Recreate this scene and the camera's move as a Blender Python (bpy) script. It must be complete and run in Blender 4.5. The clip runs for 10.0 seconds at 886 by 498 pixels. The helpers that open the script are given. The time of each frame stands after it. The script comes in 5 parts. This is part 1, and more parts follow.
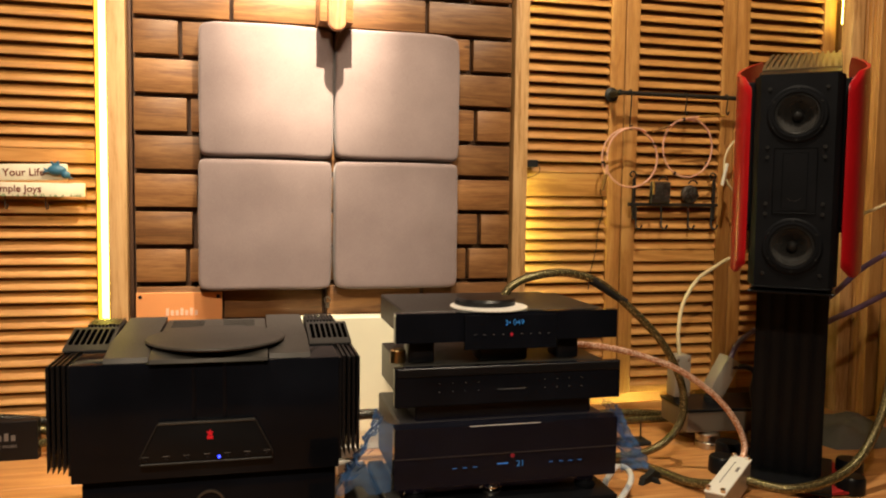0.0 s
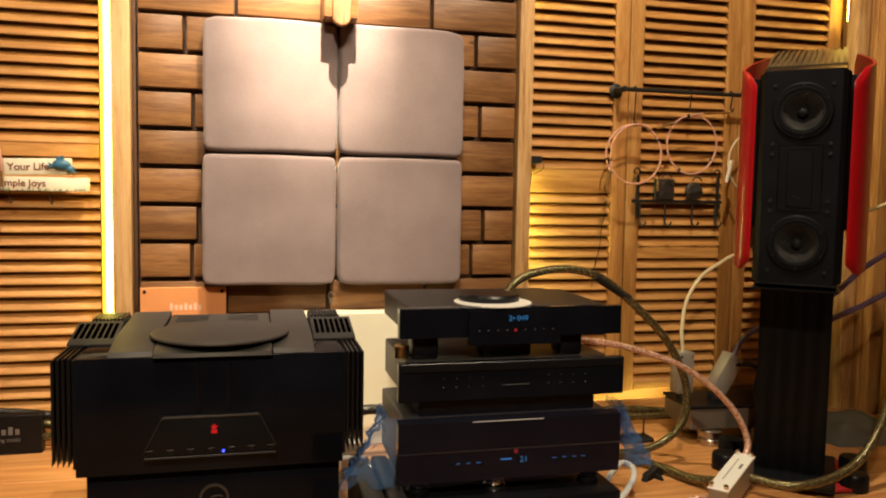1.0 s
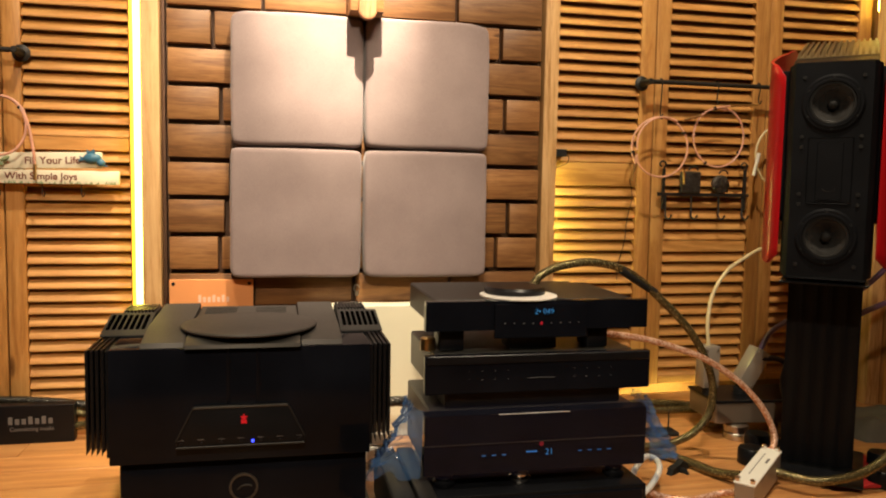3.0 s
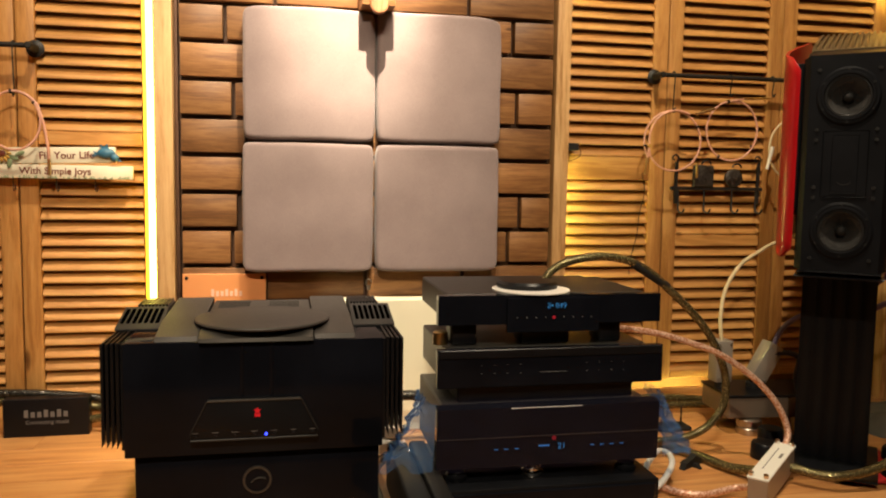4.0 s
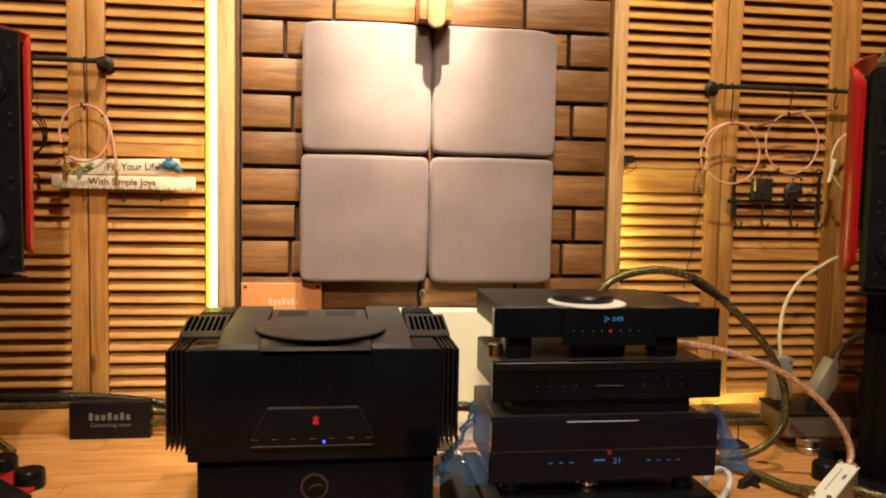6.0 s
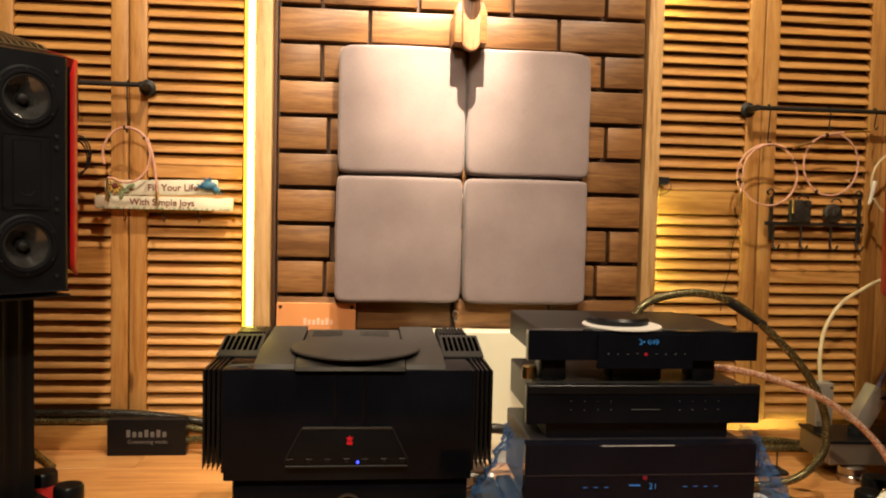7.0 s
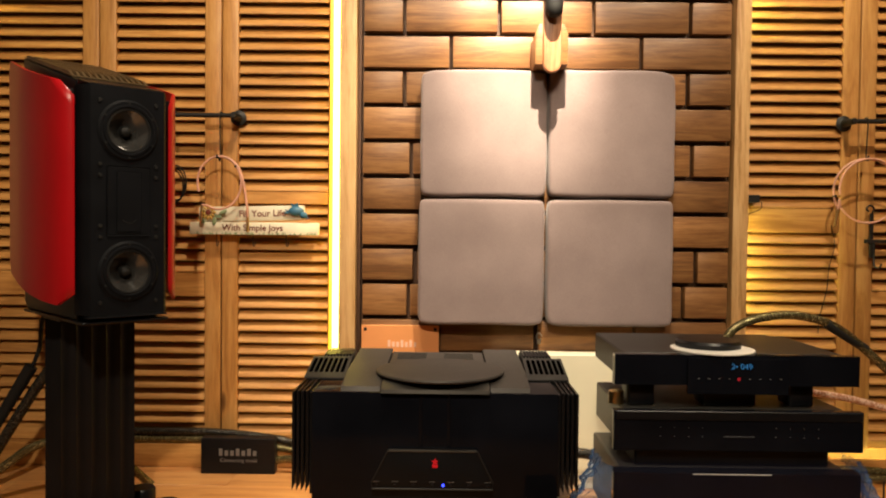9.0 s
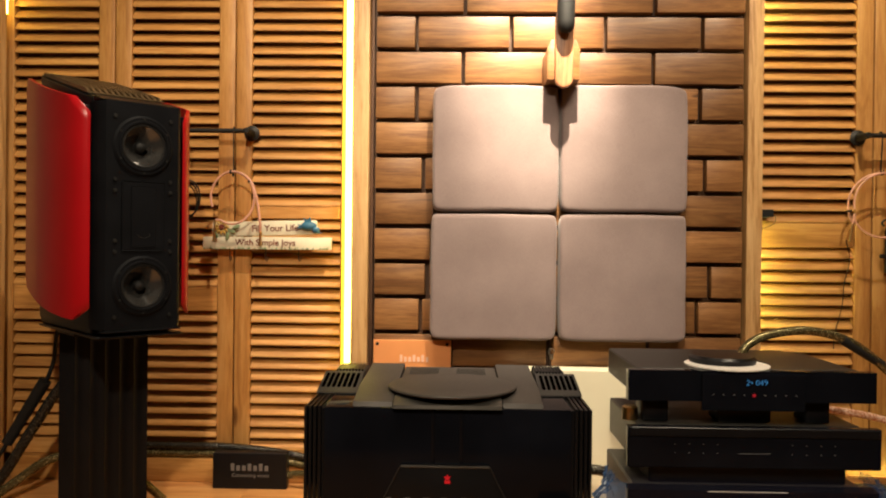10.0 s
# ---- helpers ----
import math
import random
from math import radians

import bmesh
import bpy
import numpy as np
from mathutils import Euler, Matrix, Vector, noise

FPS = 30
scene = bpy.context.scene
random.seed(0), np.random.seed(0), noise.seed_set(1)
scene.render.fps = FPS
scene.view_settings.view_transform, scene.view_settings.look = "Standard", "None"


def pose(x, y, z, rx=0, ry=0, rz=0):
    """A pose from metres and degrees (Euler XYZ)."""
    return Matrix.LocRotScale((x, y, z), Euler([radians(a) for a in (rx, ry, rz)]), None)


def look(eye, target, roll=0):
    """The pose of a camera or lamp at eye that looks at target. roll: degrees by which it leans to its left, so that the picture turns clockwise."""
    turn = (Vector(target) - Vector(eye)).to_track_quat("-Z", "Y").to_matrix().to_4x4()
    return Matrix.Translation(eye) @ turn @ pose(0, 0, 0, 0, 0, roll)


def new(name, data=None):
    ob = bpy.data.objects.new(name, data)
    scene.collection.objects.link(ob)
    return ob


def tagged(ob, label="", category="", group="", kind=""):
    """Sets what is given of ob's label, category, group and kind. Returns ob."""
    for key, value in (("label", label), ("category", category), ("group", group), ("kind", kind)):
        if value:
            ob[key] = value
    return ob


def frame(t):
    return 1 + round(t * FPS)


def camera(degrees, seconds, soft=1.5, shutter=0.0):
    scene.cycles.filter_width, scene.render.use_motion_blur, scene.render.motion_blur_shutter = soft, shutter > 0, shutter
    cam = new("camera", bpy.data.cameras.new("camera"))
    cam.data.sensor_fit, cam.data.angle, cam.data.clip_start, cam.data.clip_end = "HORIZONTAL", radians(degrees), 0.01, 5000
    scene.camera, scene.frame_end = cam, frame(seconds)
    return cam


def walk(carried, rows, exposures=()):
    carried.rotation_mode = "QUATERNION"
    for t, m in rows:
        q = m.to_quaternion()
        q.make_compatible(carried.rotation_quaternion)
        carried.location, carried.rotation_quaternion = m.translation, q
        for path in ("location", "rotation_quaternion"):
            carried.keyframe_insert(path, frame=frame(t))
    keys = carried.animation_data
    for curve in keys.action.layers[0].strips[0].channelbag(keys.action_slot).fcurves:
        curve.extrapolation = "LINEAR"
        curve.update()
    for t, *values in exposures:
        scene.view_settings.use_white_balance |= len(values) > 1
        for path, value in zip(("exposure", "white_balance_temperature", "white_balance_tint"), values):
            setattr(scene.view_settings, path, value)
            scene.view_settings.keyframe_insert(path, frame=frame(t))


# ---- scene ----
cam = camera(59.8, 10.0, soft=2.0)

PATH = [
    (0, (-0.199, 0.166, 0.724), (0.282, 2.103, 0.592), 0.8),
    (0.5, (-0.201, 0.166, 0.722), (0.278, 2.103, 0.586), 0.9),
    (1, (-0.203, 0.167, 0.721), (0.272, 2.104, 0.581), 1.0),
    (1.5, (-0.206, 0.166, 0.722), (0.263, 2.105, 0.576), 1.0),
    (2, (-0.211, 0.165, 0.721), (0.246, 2.107, 0.571), 1.0),
    (2.5, (-0.213, 0.162, 0.723), (0.225, 2.107, 0.569), 1.0),
    (4, (-0.219, 0.163, 0.721), (0.176, 2.116, 0.547), 0.9),
    (4.5, (-0.22, 0.162, 0.721), (0.158, 2.118, 0.542), 0.8),
    (5, (-0.229, 0.161, 0.72), (0.119, 2.123, 0.541), 0.8),
    (6.5, (-0.244, 0.153, 0.727), (-0.005, 2.135, 0.604), 1.3),
    (7, (-0.248, 0.151, 0.728), (-0.054, 2.139, 0.629), 1.3),
    (7.5, (-0.252, 0.15, 0.73), (-0.14, 2.145, 0.639), 1.1),
    (8, (-0.254, 0.151, 0.731), (-0.208, 2.148, 0.643), 0.8),
    (8.5, (-0.254, 0.151, 0.733), (-0.245, 2.149, 0.651), 0.7),
    (9, (-0.255, 0.147, 0.734), (-0.269, 2.147, 0.684), 0.6),
    (9.5, (-0.258, 0.146, 0.735), (-0.292, 2.146, 0.713), 0.6),
    (10, (-0.257, 0.147, 0.735), (-0.301, 2.146, 0.722), 0.6),
]
walk(cam, [(t, look(eye, target, roll)) for t, eye, target, roll in PATH], exposures=[(0.0, 0.03), (5.0, 0.07), (6.5, 0.17), (7.0, 0.06), (7.4, -0.03), (8.0, -0.10), (10.0, -0.11)])

# ---- light ----
world = bpy.data.worlds.new("room_air")
world.use_nodes = True
world.node_tree.nodes["Background"].inputs[0].default_value = (1.0, 0.78, 0.55, 1)
world.node_tree.nodes["Background"].inputs[1].default_value = 0.02
scene.world = world
WARM = (1.0, 0.825, 0.60)


def ceiling_spot(x, y, watts, target, cone=70, blend=0.7, size=0.03, colour=WARM):
    lamp = bpy.data.lights.new("spot_light", "SPOT")
    lamp.energy, lamp.color, lamp.spot_size, lamp.spot_blend, lamp.shadow_soft_size = watts, colour, radians(cone), blend, size
    ob = new("spot_light", lamp)
    ob.matrix_world = look((x, y, 2.42), target)
    return ob


ceiling_spot(0.015, 1.52, 850, (-0.04, 2.38, 1.22), 22, 1.0, 0.010)
ceiling_spot(0.015, 1.52, 300, (-0.17, 2.38, 0.88), 46, 1.0, 0.010)
ceiling_spot(0.66, 1.40, 136, (1.22, 2.45, 0.42), 92, 0.7, 0.02)
ceiling_spot(-0.50, 1.50, 120, (-1.12, 2.30, 0.25), 84, 0.8, 0.03)
ceiling_spot(-0.4, -0.5, 255, (-0.5, 2.1, 0.0), 84, 0.9, 0.05)


# ---- materials ----
def material(name, colour, rough=0.5, metal=0.0, coat=0.0, spec=0.5):
    m = bpy.data.materials.new(name)
    m.use_nodes = True
    b = m.node_tree.nodes["Principled BSDF"]
    b.inputs["Base Color"].default_value = (*colour, 1)
    b.inputs["Roughness"].default_value = rough
    b.inputs["Metallic"].default_value = metal
    b.inputs["Coat Weight"].default_value = coat
    b.inputs["Coat Roughness"].default_value = 0.05
    b.inputs["Specular IOR Level"].default_value = spec
    return m


def node(m, kind, **inputs):
    n = m.node_tree.nodes.new(kind)
    for k, v in inputs.items():
        n.inputs[k.replace("_", " ")].default_value = v
    return n


def wire(m, a, out, b, inp):
    m.node_tree.links.new(a.outputs[out], b.inputs[inp])


def ramp(m, stops):
    n = m.node_tree.nodes.new("ShaderNodeValToRGB")
    e = n.color_ramp.elements
    while len(e) < len(stops):
        e.new(0.5)
    for s, (p, c) in zip(e, stops):
        s.position, s.color = p, (*c, 1)
    return n


def wood(name, dark, mid, light, axis, rough=0.45, spread=0.35, scale=1.0, coat=0.0, knots=0.0):
    """Wood with grain along an axis; each piece takes its own tone and its own stretch of grain."""
    m = material(name, mid, rough, coat=coat)
    bsdf = m.node_tree.nodes["Principled BSDF"]
    co, info = node(m, "ShaderNodeTexCoord"), node(m, "ShaderNodeObjectInfo")
    add = node(m, "ShaderNodeVectorMath")
    add.operation = "MULTIPLY_ADD"
    add.inputs[1].default_value = (1, 1, 1)
    comb = node(m, "ShaderNodeCombineXYZ")
    for k, f in (("X", 7.3), ("Y", 13.1), ("Z", 9.7)):
        mul = node(m, "ShaderNodeMath")
        mul.operation = "MULTIPLY"
        mul.inputs[1].default_value = f
        wire(m, info, "Random", mul, 0)
        wire(m, mul, 0, comb, k)
    wire(m, co, "Object", add, 0)
    wire(m, comb, 0, add, 2)
    stretch = node(m, "ShaderNodeMapping")
    s = [26 * scale] * 3
    s["xyz".index(axis)] = 2.2 * scale
    stretch.inputs["Scale"].default_value = s
    wire(m, add, 0, stretch, 0)
    grain = node(m, "ShaderNodeTexNoise", Scale=1.0, Detail=5.0, Roughness=0.6, Distortion=1.4)
    wire(m, stretch, 0, grain, "Vector")
    fine = node(m, "ShaderNodeTexNoise", Scale=7.0, Detail=4.0, Roughness=0.7)
    wire(m, stretch, 0, fine, "Vector")
    blotch = node(m, "ShaderNodeTexNoise", Scale=5.0, Detail=2.0)
    wire(m, add, 0, blotch, "Vector")
    r = ramp(m, [(0.37, dark), (0.5, mid), (0.63, light)])
    mixv = node(m, "ShaderNodeMath")
    mixv.operation = "MULTIPLY_ADD"
    mixv.inputs[1].default_value = 0.38
    wire(m, fine, "Fac", mixv, 0)
    sub = node(m, "ShaderNodeMath")
    sub.operation = "MULTIPLY_ADD"
    sub.inputs[1].default_value, sub.inputs[2].default_value = 0.80, -0.09
    wire(m, grain, "Fac", sub, 0)
    wire(m, sub, 0, mixv, 2)
    wire(m, mixv, 0, r, 0)
    hsv = node(m, "ShaderNodeHueSaturation")
    wire(m, r, 0, hsv, "Color")
    val = node(m, "ShaderNodeMapRange")
    val.inputs["To Min"].default_value, val.inputs["To Max"].default_value = 1 - spread, 1 + spread
    tone = node(m, "ShaderNodeMath")
    tone.operation = "MULTIPLY_ADD"
    tone.inputs[1].default_value, tone.inputs[2].default_value = 0.5, 0.0
    wire(m, blotch, "Fac", tone, 0)
    half = node(m, "ShaderNodeMath")
    half.operation = "MULTIPLY_ADD"
    half.inputs[1].default_value = 0.5
    wire(m, info, "Random", half, 0)
    wire(m, tone, 0, half, 2)
    wire(m, half, 0, val, "Value")
    wire(m, val, 0, hsv, "Value")
    if knots:
        squash = node(m, "ShaderNodeMapping")
        squash.inputs["Scale"].default_value = [3.2 if a == axis else 9.0 for a in "xyz"]
        wire(m, add, 0, squash, 0)
        cell = node(m, "ShaderNodeTexVoronoi", Scale=1.0)
        wire(m, squash, 0, cell, "Vector")
        spot = ramp(m, [(0.0, (1, 1, 1)), (knots * 0.6, (0.7, 0.7, 0.7)), (knots, (0, 0, 0))])
        wire(m, cell, "Distance", spot, 0)
        knot = node(m, "ShaderNodeMix")
        knot.data_type = "RGBA"
        wire(m, spot, 0, knot, 0)
        wire(m, hsv, 0, knot, 6)
        knot.inputs[7].default_value = (dark[0] * 0.35, dark[1] * 0.3, dark[2] * 0.3, 1)
        wire(m, knot, 2, bsdf, "Base Color")
    else:
        wire(m, hsv, 0, bsdf, "Base Color")
    rr = node(m, "ShaderNodeMapRange")
    rr.inputs["To Min"].default_value, rr.inputs["To Max"].default_value = rough - 0.1, rough + 0.15
    wire(m, fine, "Fac", rr, "Value")
    wire(m, rr, 0, bsdf, "Roughness")
    bump = node(m, "ShaderNodeBump", Strength=0.25, Distance=0.002)
    wire(m, mixv, 0, bump, "Height")
    wire(m, bump, 0, bsdf, "Normal")
    return m


def worn(name, colour, rough=0.5, metal=0.0, coat=0.0, vary=0.25, scale=60.0, bump=0.1, spec=0.5):
    """Paint, metal or plastic with slight unevenness of tone and gloss at two scales."""
    m = material(name, colour, rough, metal, coat, spec)
    bsdf = m.node_tree.nodes["Principled BSDF"]
    co = node(m, "ShaderNodeTexCoord")
    big = node(m, "ShaderNodeTexNoise", Scale=scale * 0.12, Detail=3.0)
    small = node(m, "ShaderNodeTexNoise", Scale=scale * 4, Detail=3.0, Roughness=0.7)
    for n in (big, small):
        wire(m, co, "Object", n, "Vector")
    r = ramp(m, [(0.3, tuple(c * (1 - vary) for c in colour)), (0.7, tuple(min(1, c * (1 + vary)) for c in colour))])
    wire(m, big, "Fac", r, 0)
    wire(m, r, 0, bsdf, "Base Color")
    rr = node(m, "ShaderNodeMapRange")
    rr.inputs["To Min"].default_value, rr.inputs["To Max"].default_value = max(0.02, rough * 0.75), min(1, rough * 1.3)
    wire(m, small, "Fac", rr, "Value")
    wire(m, rr, 0, bsdf, "Roughness")
    if bump:
        b = node(m, "ShaderNodeBump", Strength=bump, Distance=0.0006)
        wire(m, small, "Fac", b, "Height")
        wire(m, b, 0, bsdf, "Normal")
    return m


def glowing(name, colour, strength):
    m = material(name, colour, 0.4)
    b = m.node_tree.nodes["Principled BSDF"]
    b.inputs["Emission Color"].default_value = (*colour, 1)
    b.inputs["Emission Strength"].default_value = strength
    return m


PINE = wood("honey_pine", (0.33, 0.145, 0.036), (0.46, 0.22, 0.06), (0.55, 0.29, 0.09), "x", 0.42, 0.16)
PINE_UP = wood("honey_pine_upright", (0.33, 0.145, 0.036), (0.45, 0.215, 0.06), (0.53, 0.28, 0.09), "z", 0.42, 0.14, knots=0.12)
PINE_PALE = wood("pale_pine_upright", (0.36, 0.18, 0.055), (0.57, 0.34, 0.14), (0.66, 0.42, 0.19), "z", 0.45, 0.12, knots=0.11)
BLOCK = wood("brown_hardwood", (0.130, 0.053, 0.017), (0.195, 0.088, 0.029), (0.26, 0.126, 0.044), "x", 0.42, 0.46, 1.5, knots=0.06)
CHERRY = wood("reddish_arm_wood", (0.20, 0.075, 0.030), (0.36, 0.155, 0.070), (0.46, 0.225, 0.11), "z", 0.4, 0.1, 1.2)
BACKING = wood("dark_backing_board", (0.04, 0.018, 0.008), (0.07, 0.03, 0.012), (0.09, 0.04, 0.017), "z", 0.6, 0.2)
FLOOR = wood("floor_board", (0.42, 0.175, 0.055), (0.55, 0.258, 0.088), (0.62, 0.32, 0.118), "x", 0.33, 0.14, 0.8)
BROWNWALL = worn("brown_wall_paint", (0.20, 0.085, 0.026), 0.7, vary=0.15, scale=20)
PLASTER = worn("dim_plaster", (0.16, 0.135, 0.11), 0.85, vary=0.1, scale=20)
CREAM = worn("cream_board", (0.66, 0.62, 0.46), 0.6, vary=0.08, scale=30)
GLOSS = worn("gloss_black_acrylic", (0.005, 0.0057, 0.0085), 0.07, vary=0.3, bump=0.0, spec=0.11)
SATIN = worn("satin_black_metal", (0.0045, 0.005, 0.0065), 0.34, vary=0.3, scale=90, spec=0.25)
COLUMN = worn("black_column_lacquer", (0.006, 0.006, 0.007), 0.36, vary=0.2, spec=0.16)
MATT = worn("matt_black", (0.0055, 0.006, 0.0075), 0.55, vary=0.3, scale=90, bump=0.3, spec=0.07)
GREY = worn("dark_anodised_aluminium", (0.075, 0.07, 0.063), 0.42, 0.6, vary=0.15, scale=120)
SIDE = worn("grey_side_metal", (0.09, 0.087, 0.08), 0.4, 0.7, vary=0.12, scale=120)
VOID = material("unlit_slot_black", (0.0008, 0.0008, 0.0008), 0.9, spec=0.0)
SINKTOP = worn("charcoal_sink_top", (0.026, 0.025, 0.024), 0.5, 0.0, vary=0.15, scale=80, spec=0.25)
TOPMETAL = worn("black_anodised_top", (0.022, 0.021, 0.020), 0.42, 0.3, vary=0.15, scale=120, spec=0.3)
LID = worn("charcoal_lid", (0.050, 0.045, 0.041), 0.50, 0.1, vary=0.12, scale=80, spec=0.3)
STEEL = worn("brushed_steel", (0.5, 0.47, 0.42), 0.3, 1.0, vary=0.1)
CHROME = material("chrome", (0.8, 0.78, 0.74), 0.1, 1.0)
BRASS = worn("gilt_metal", (0.62, 0.44, 0.2), 0.3, 1.0, vary=0.15)
BRONZE = worn("bronze_tinted_ribs", (0.22, 0.16, 0.09), 0.36, 0.8, vary=0.2)
RED = worn("red_lacquer", (0.34, 0.005, 0.008), 0.30, coat=0.08, vary=0.06, bump=0.0, spec=0.22)
REDCLOTH = worn("red_base_paint", (0.36, 0.012, 0.014), 0.5, vary=0.15)
COPPER = worn("brushed_copper_sheet", (0.86, 0.36, 0.13), 0.46, 0.3, vary=0.12, scale=40)
WHITEPAINT = worn("white_paint", (0.78, 0.76, 0.70), 0.45, vary=0.05)
PAPER = worn("white_plastic_disc", (0.80, 0.77, 0.72), 0.35, vary=0.04)
RUBBER = worn("black_rubber", (0.010, 0.010, 0.010), 0.6, vary=0.3, spec=0.25)
CONE = worn("driver_cone", (0.030, 0.029, 0.028), 0.12, vary=0.4, scale=150, coat=1.0)
PINK = worn("pink_cable_sleeve", (0.62, 0.33, 0.24), 0.35, vary=0.15, scale=200)
CREAMCABLE = worn("cream_cable_sleeve", (0.58, 0.48, 0.29), 0.4, vary=0.15, scale=200)
YELLOWCABLE = worn("yellow_cable_sleeve", (0.60, 0.45, 0.04), 0.4, vary=0.15, scale=200)
PURPLE = worn("purple_cable_sleeve", (0.13, 0.08, 0.19), 0.4, vary=0.2, scale=200)
NAVY = worn("navy_cable_sleeve", (0.02, 0.022, 0.05), 0.4, vary=0.2, scale=200)
BLUELED = glowing("blue_led", (0.03, 0.05, 1.0), 5.0)
CYAN = glowing("blue_display", (0.05, 0.30, 0.75), 0.36)
CYANDIM = glowing("dim_blue_display", (0.04, 0.2, 0.6), 0.45)
REDLED = glowing("red_led", (0.5, 0.006, 0.015), 0.28)
REDDIM = glowing("dim_red_led", (0.35, 0.01, 0.03), 0.045)
WHITELED = glowing("dim_white_legend", (0.20, 0.20, 0.21), 0.06)
STRIP = glowing("led_tape", (1.0, 0.80, 0.14), 9.0)
# Emission for the painted bloom next to the tape, not a light source itself.
STRIPBLOOM = glowing("led_tape_bloom", (1.0, 0.70, 0.035), 2.4)
STRIPDIM = glowing("led_tape_dim", (0.95, 1.0, 0.30), 48.0)
STRIPSOFT = glowing("led_tape_soft", (1.0, 0.82, 0.14), 26.0)
INK = material("brown_ink", (0.15, 0.028, 0.014), 0.6)
GREYINK = material("grey_ink", (0.13, 0.12, 0.115), 0.5)
PALEINK = material("pale_copper_ink", (0.80, 0.50, 0.36), 0.5)


def fabric_material():
    m = material("greige_felt", (0.36, 0.30, 0.27), 0.9)
    b = m.node_tree.nodes["Principled BSDF"]
    b.inputs["Sheen Weight"].default_value = 0.25
    co = node(m, "ShaderNodeTexCoord")
    mp = node(m, "ShaderNodeMapping", Scale=(500, 500, 260))
    wire(m, co, "Object", mp, 0)
    weave = node(m, "ShaderNodeTexNoise", Scale=1.0, Detail=2.0)
    wire(m, mp, 0, weave, "Vector")
    soft = node(m, "ShaderNodeTexNoise", Scale=9.0, Detail=4.0)
    wire(m, co, "Object", soft, "Vector")
    r1 = ramp(m, [(0.3, (0.165, 0.121, 0.114)), (0.7, (0.228, 0.172, 0.163))])
    mix = node(m, "ShaderNodeMath")
    mix.operation = "MULTIPLY_ADD"
    mix.inputs[1].default_value = 0.45
    half = node(m, "ShaderNodeMath")
    half.operation = "MULTIPLY"
    half.inputs[1].default_value = 0.55
    wire(m, soft, "Fac", half, 0)
    wire(m, weave, "Fac", mix, 0)
    wire(m, half, 0, mix, 2)
    wire(m, mix, 0, r1, 0)
    wire(m, r1, 0, b, "Base Color")
    bump = node(m, "ShaderNodeBump", Strength=0.35, Distance=0.0008)
    wire(m, weave, "Fac", bump, "Height")
    wire(m, bump, 0, b, "Normal")
    return m


FELT = fabric_material()


def braid_material(name, a, bcol, scale, rough=0.35, metal=0.3, thin=0.5):
    """Braided sleeve: small cells of two tones with a bump."""
    m = material(name, a, rough, metal)
    b = m.node_tree.nodes["Principled BSDF"]
    co = node(m, "ShaderNodeTexCoord")
    v = node(m, "ShaderNodeTexVoronoi", Scale=scale)
    wire(m, co, "Object", v, "Vector")
    r = ramp(m, [(thin - 0.12, a), (thin + 0.12, bcol)])
    wire(m, v, "Color", r, 0)
    wire(m, r, 0, b, "Base Color")
    bump = node(m, "ShaderNodeBump", Strength=0.6, Distance=0.001)
    wire(m, v, "Distance", bump, "Height")
    wire(m, bump, 0, b, "Normal")
    return m


OLIVE = braid_material("olive_gold_sleeve", (0.105, 0.083, 0.034), (0.62, 0.52, 0.26), 430, 0.22, 0.65, 0.80)
COPPERBRAID = braid_material("copper_braid", (0.52, 0.23, 0.13), (0.80, 0.55, 0.42), 260, 0.35, 0.4)


def film_material(name, share, tint, colour, rough):
    m = material(name, colour, rough)
    nt = m.node_tree
    clear = nt.nodes.new("ShaderNodeBsdfTransparent")
    clear.inputs[0].default_value = (*tint, 1)
    mix = nt.nodes.new("ShaderNodeMixShader")
    mix.inputs[0].default_value = share
    nt.links.new(clear.outputs[0], mix.inputs[1])
    nt.links.new(nt.nodes["Principled BSDF"].outputs[0], mix.inputs[2])
    nt.links.new(mix.outputs[0], nt.nodes["Material Output"].inputs[0])
    return m


FILM = film_material("clear_film", 0.07, (0.97, 0.97, 1.0), (0.045, 0.04, 0.09), 0.17)
FILMBUNCH = film_material("bunched_blue_film", 0.33, (0.74, 0.83, 0.98), (0.10, 0.21, 0.44), 0.09)


# ---- building helpers ----
def box(bm, x0, x1, y0, y1, z0, z1, bevel=0.0, segs=1):
    vs = [bm.verts.new((x, y, z)) for x in (x0, x1) for y in (y0, y1) for z in (z0, z1)]
    fs = [bm.faces.new([vs[i] for i in f]) for f in ((0, 1, 3, 2), (4, 6, 7, 5), (0, 4, 5, 1), (2, 3, 7, 6), (0, 2, 6, 4), (1, 5, 7, 3))]
    if bevel:
        es = {e for f in fs for e in f.edges}
        bmesh.ops.bevel(bm, geom=list(es), offset=bevel, segments=segs, affect="EDGES", profile=0.5)
    return bm


def prism(bm, pts, axis, a, b, bevel=0.0, segs=2):
    """A polygon in the plane across an axis, drawn out from a to b."""
    def at(p, q, s):
        return {"x": (s, p, q), "y": (p, s, q), "z": (p, q, s)}[axis]
    va = [bm.verts.new(at(p, q, a)) for p, q in pts]
    vb = [bm.verts.new(at(p, q, b)) for p, q in pts]
    n = len(pts)
    fs = [bm.faces.new(va[::-1]), bm.faces.new(vb)]
    fs += [bm.faces.new((va[i], va[(i + 1) % n], vb[(i + 1) % n], vb[i])) for i in range(n)]
    if bevel:
        es = {e for f in fs[:2] for e in f.edges}
        bmesh.ops.bevel(bm, geom=list(es), offset=bevel, segments=segs, affect="EDGES", profile=0.5)
    return bm


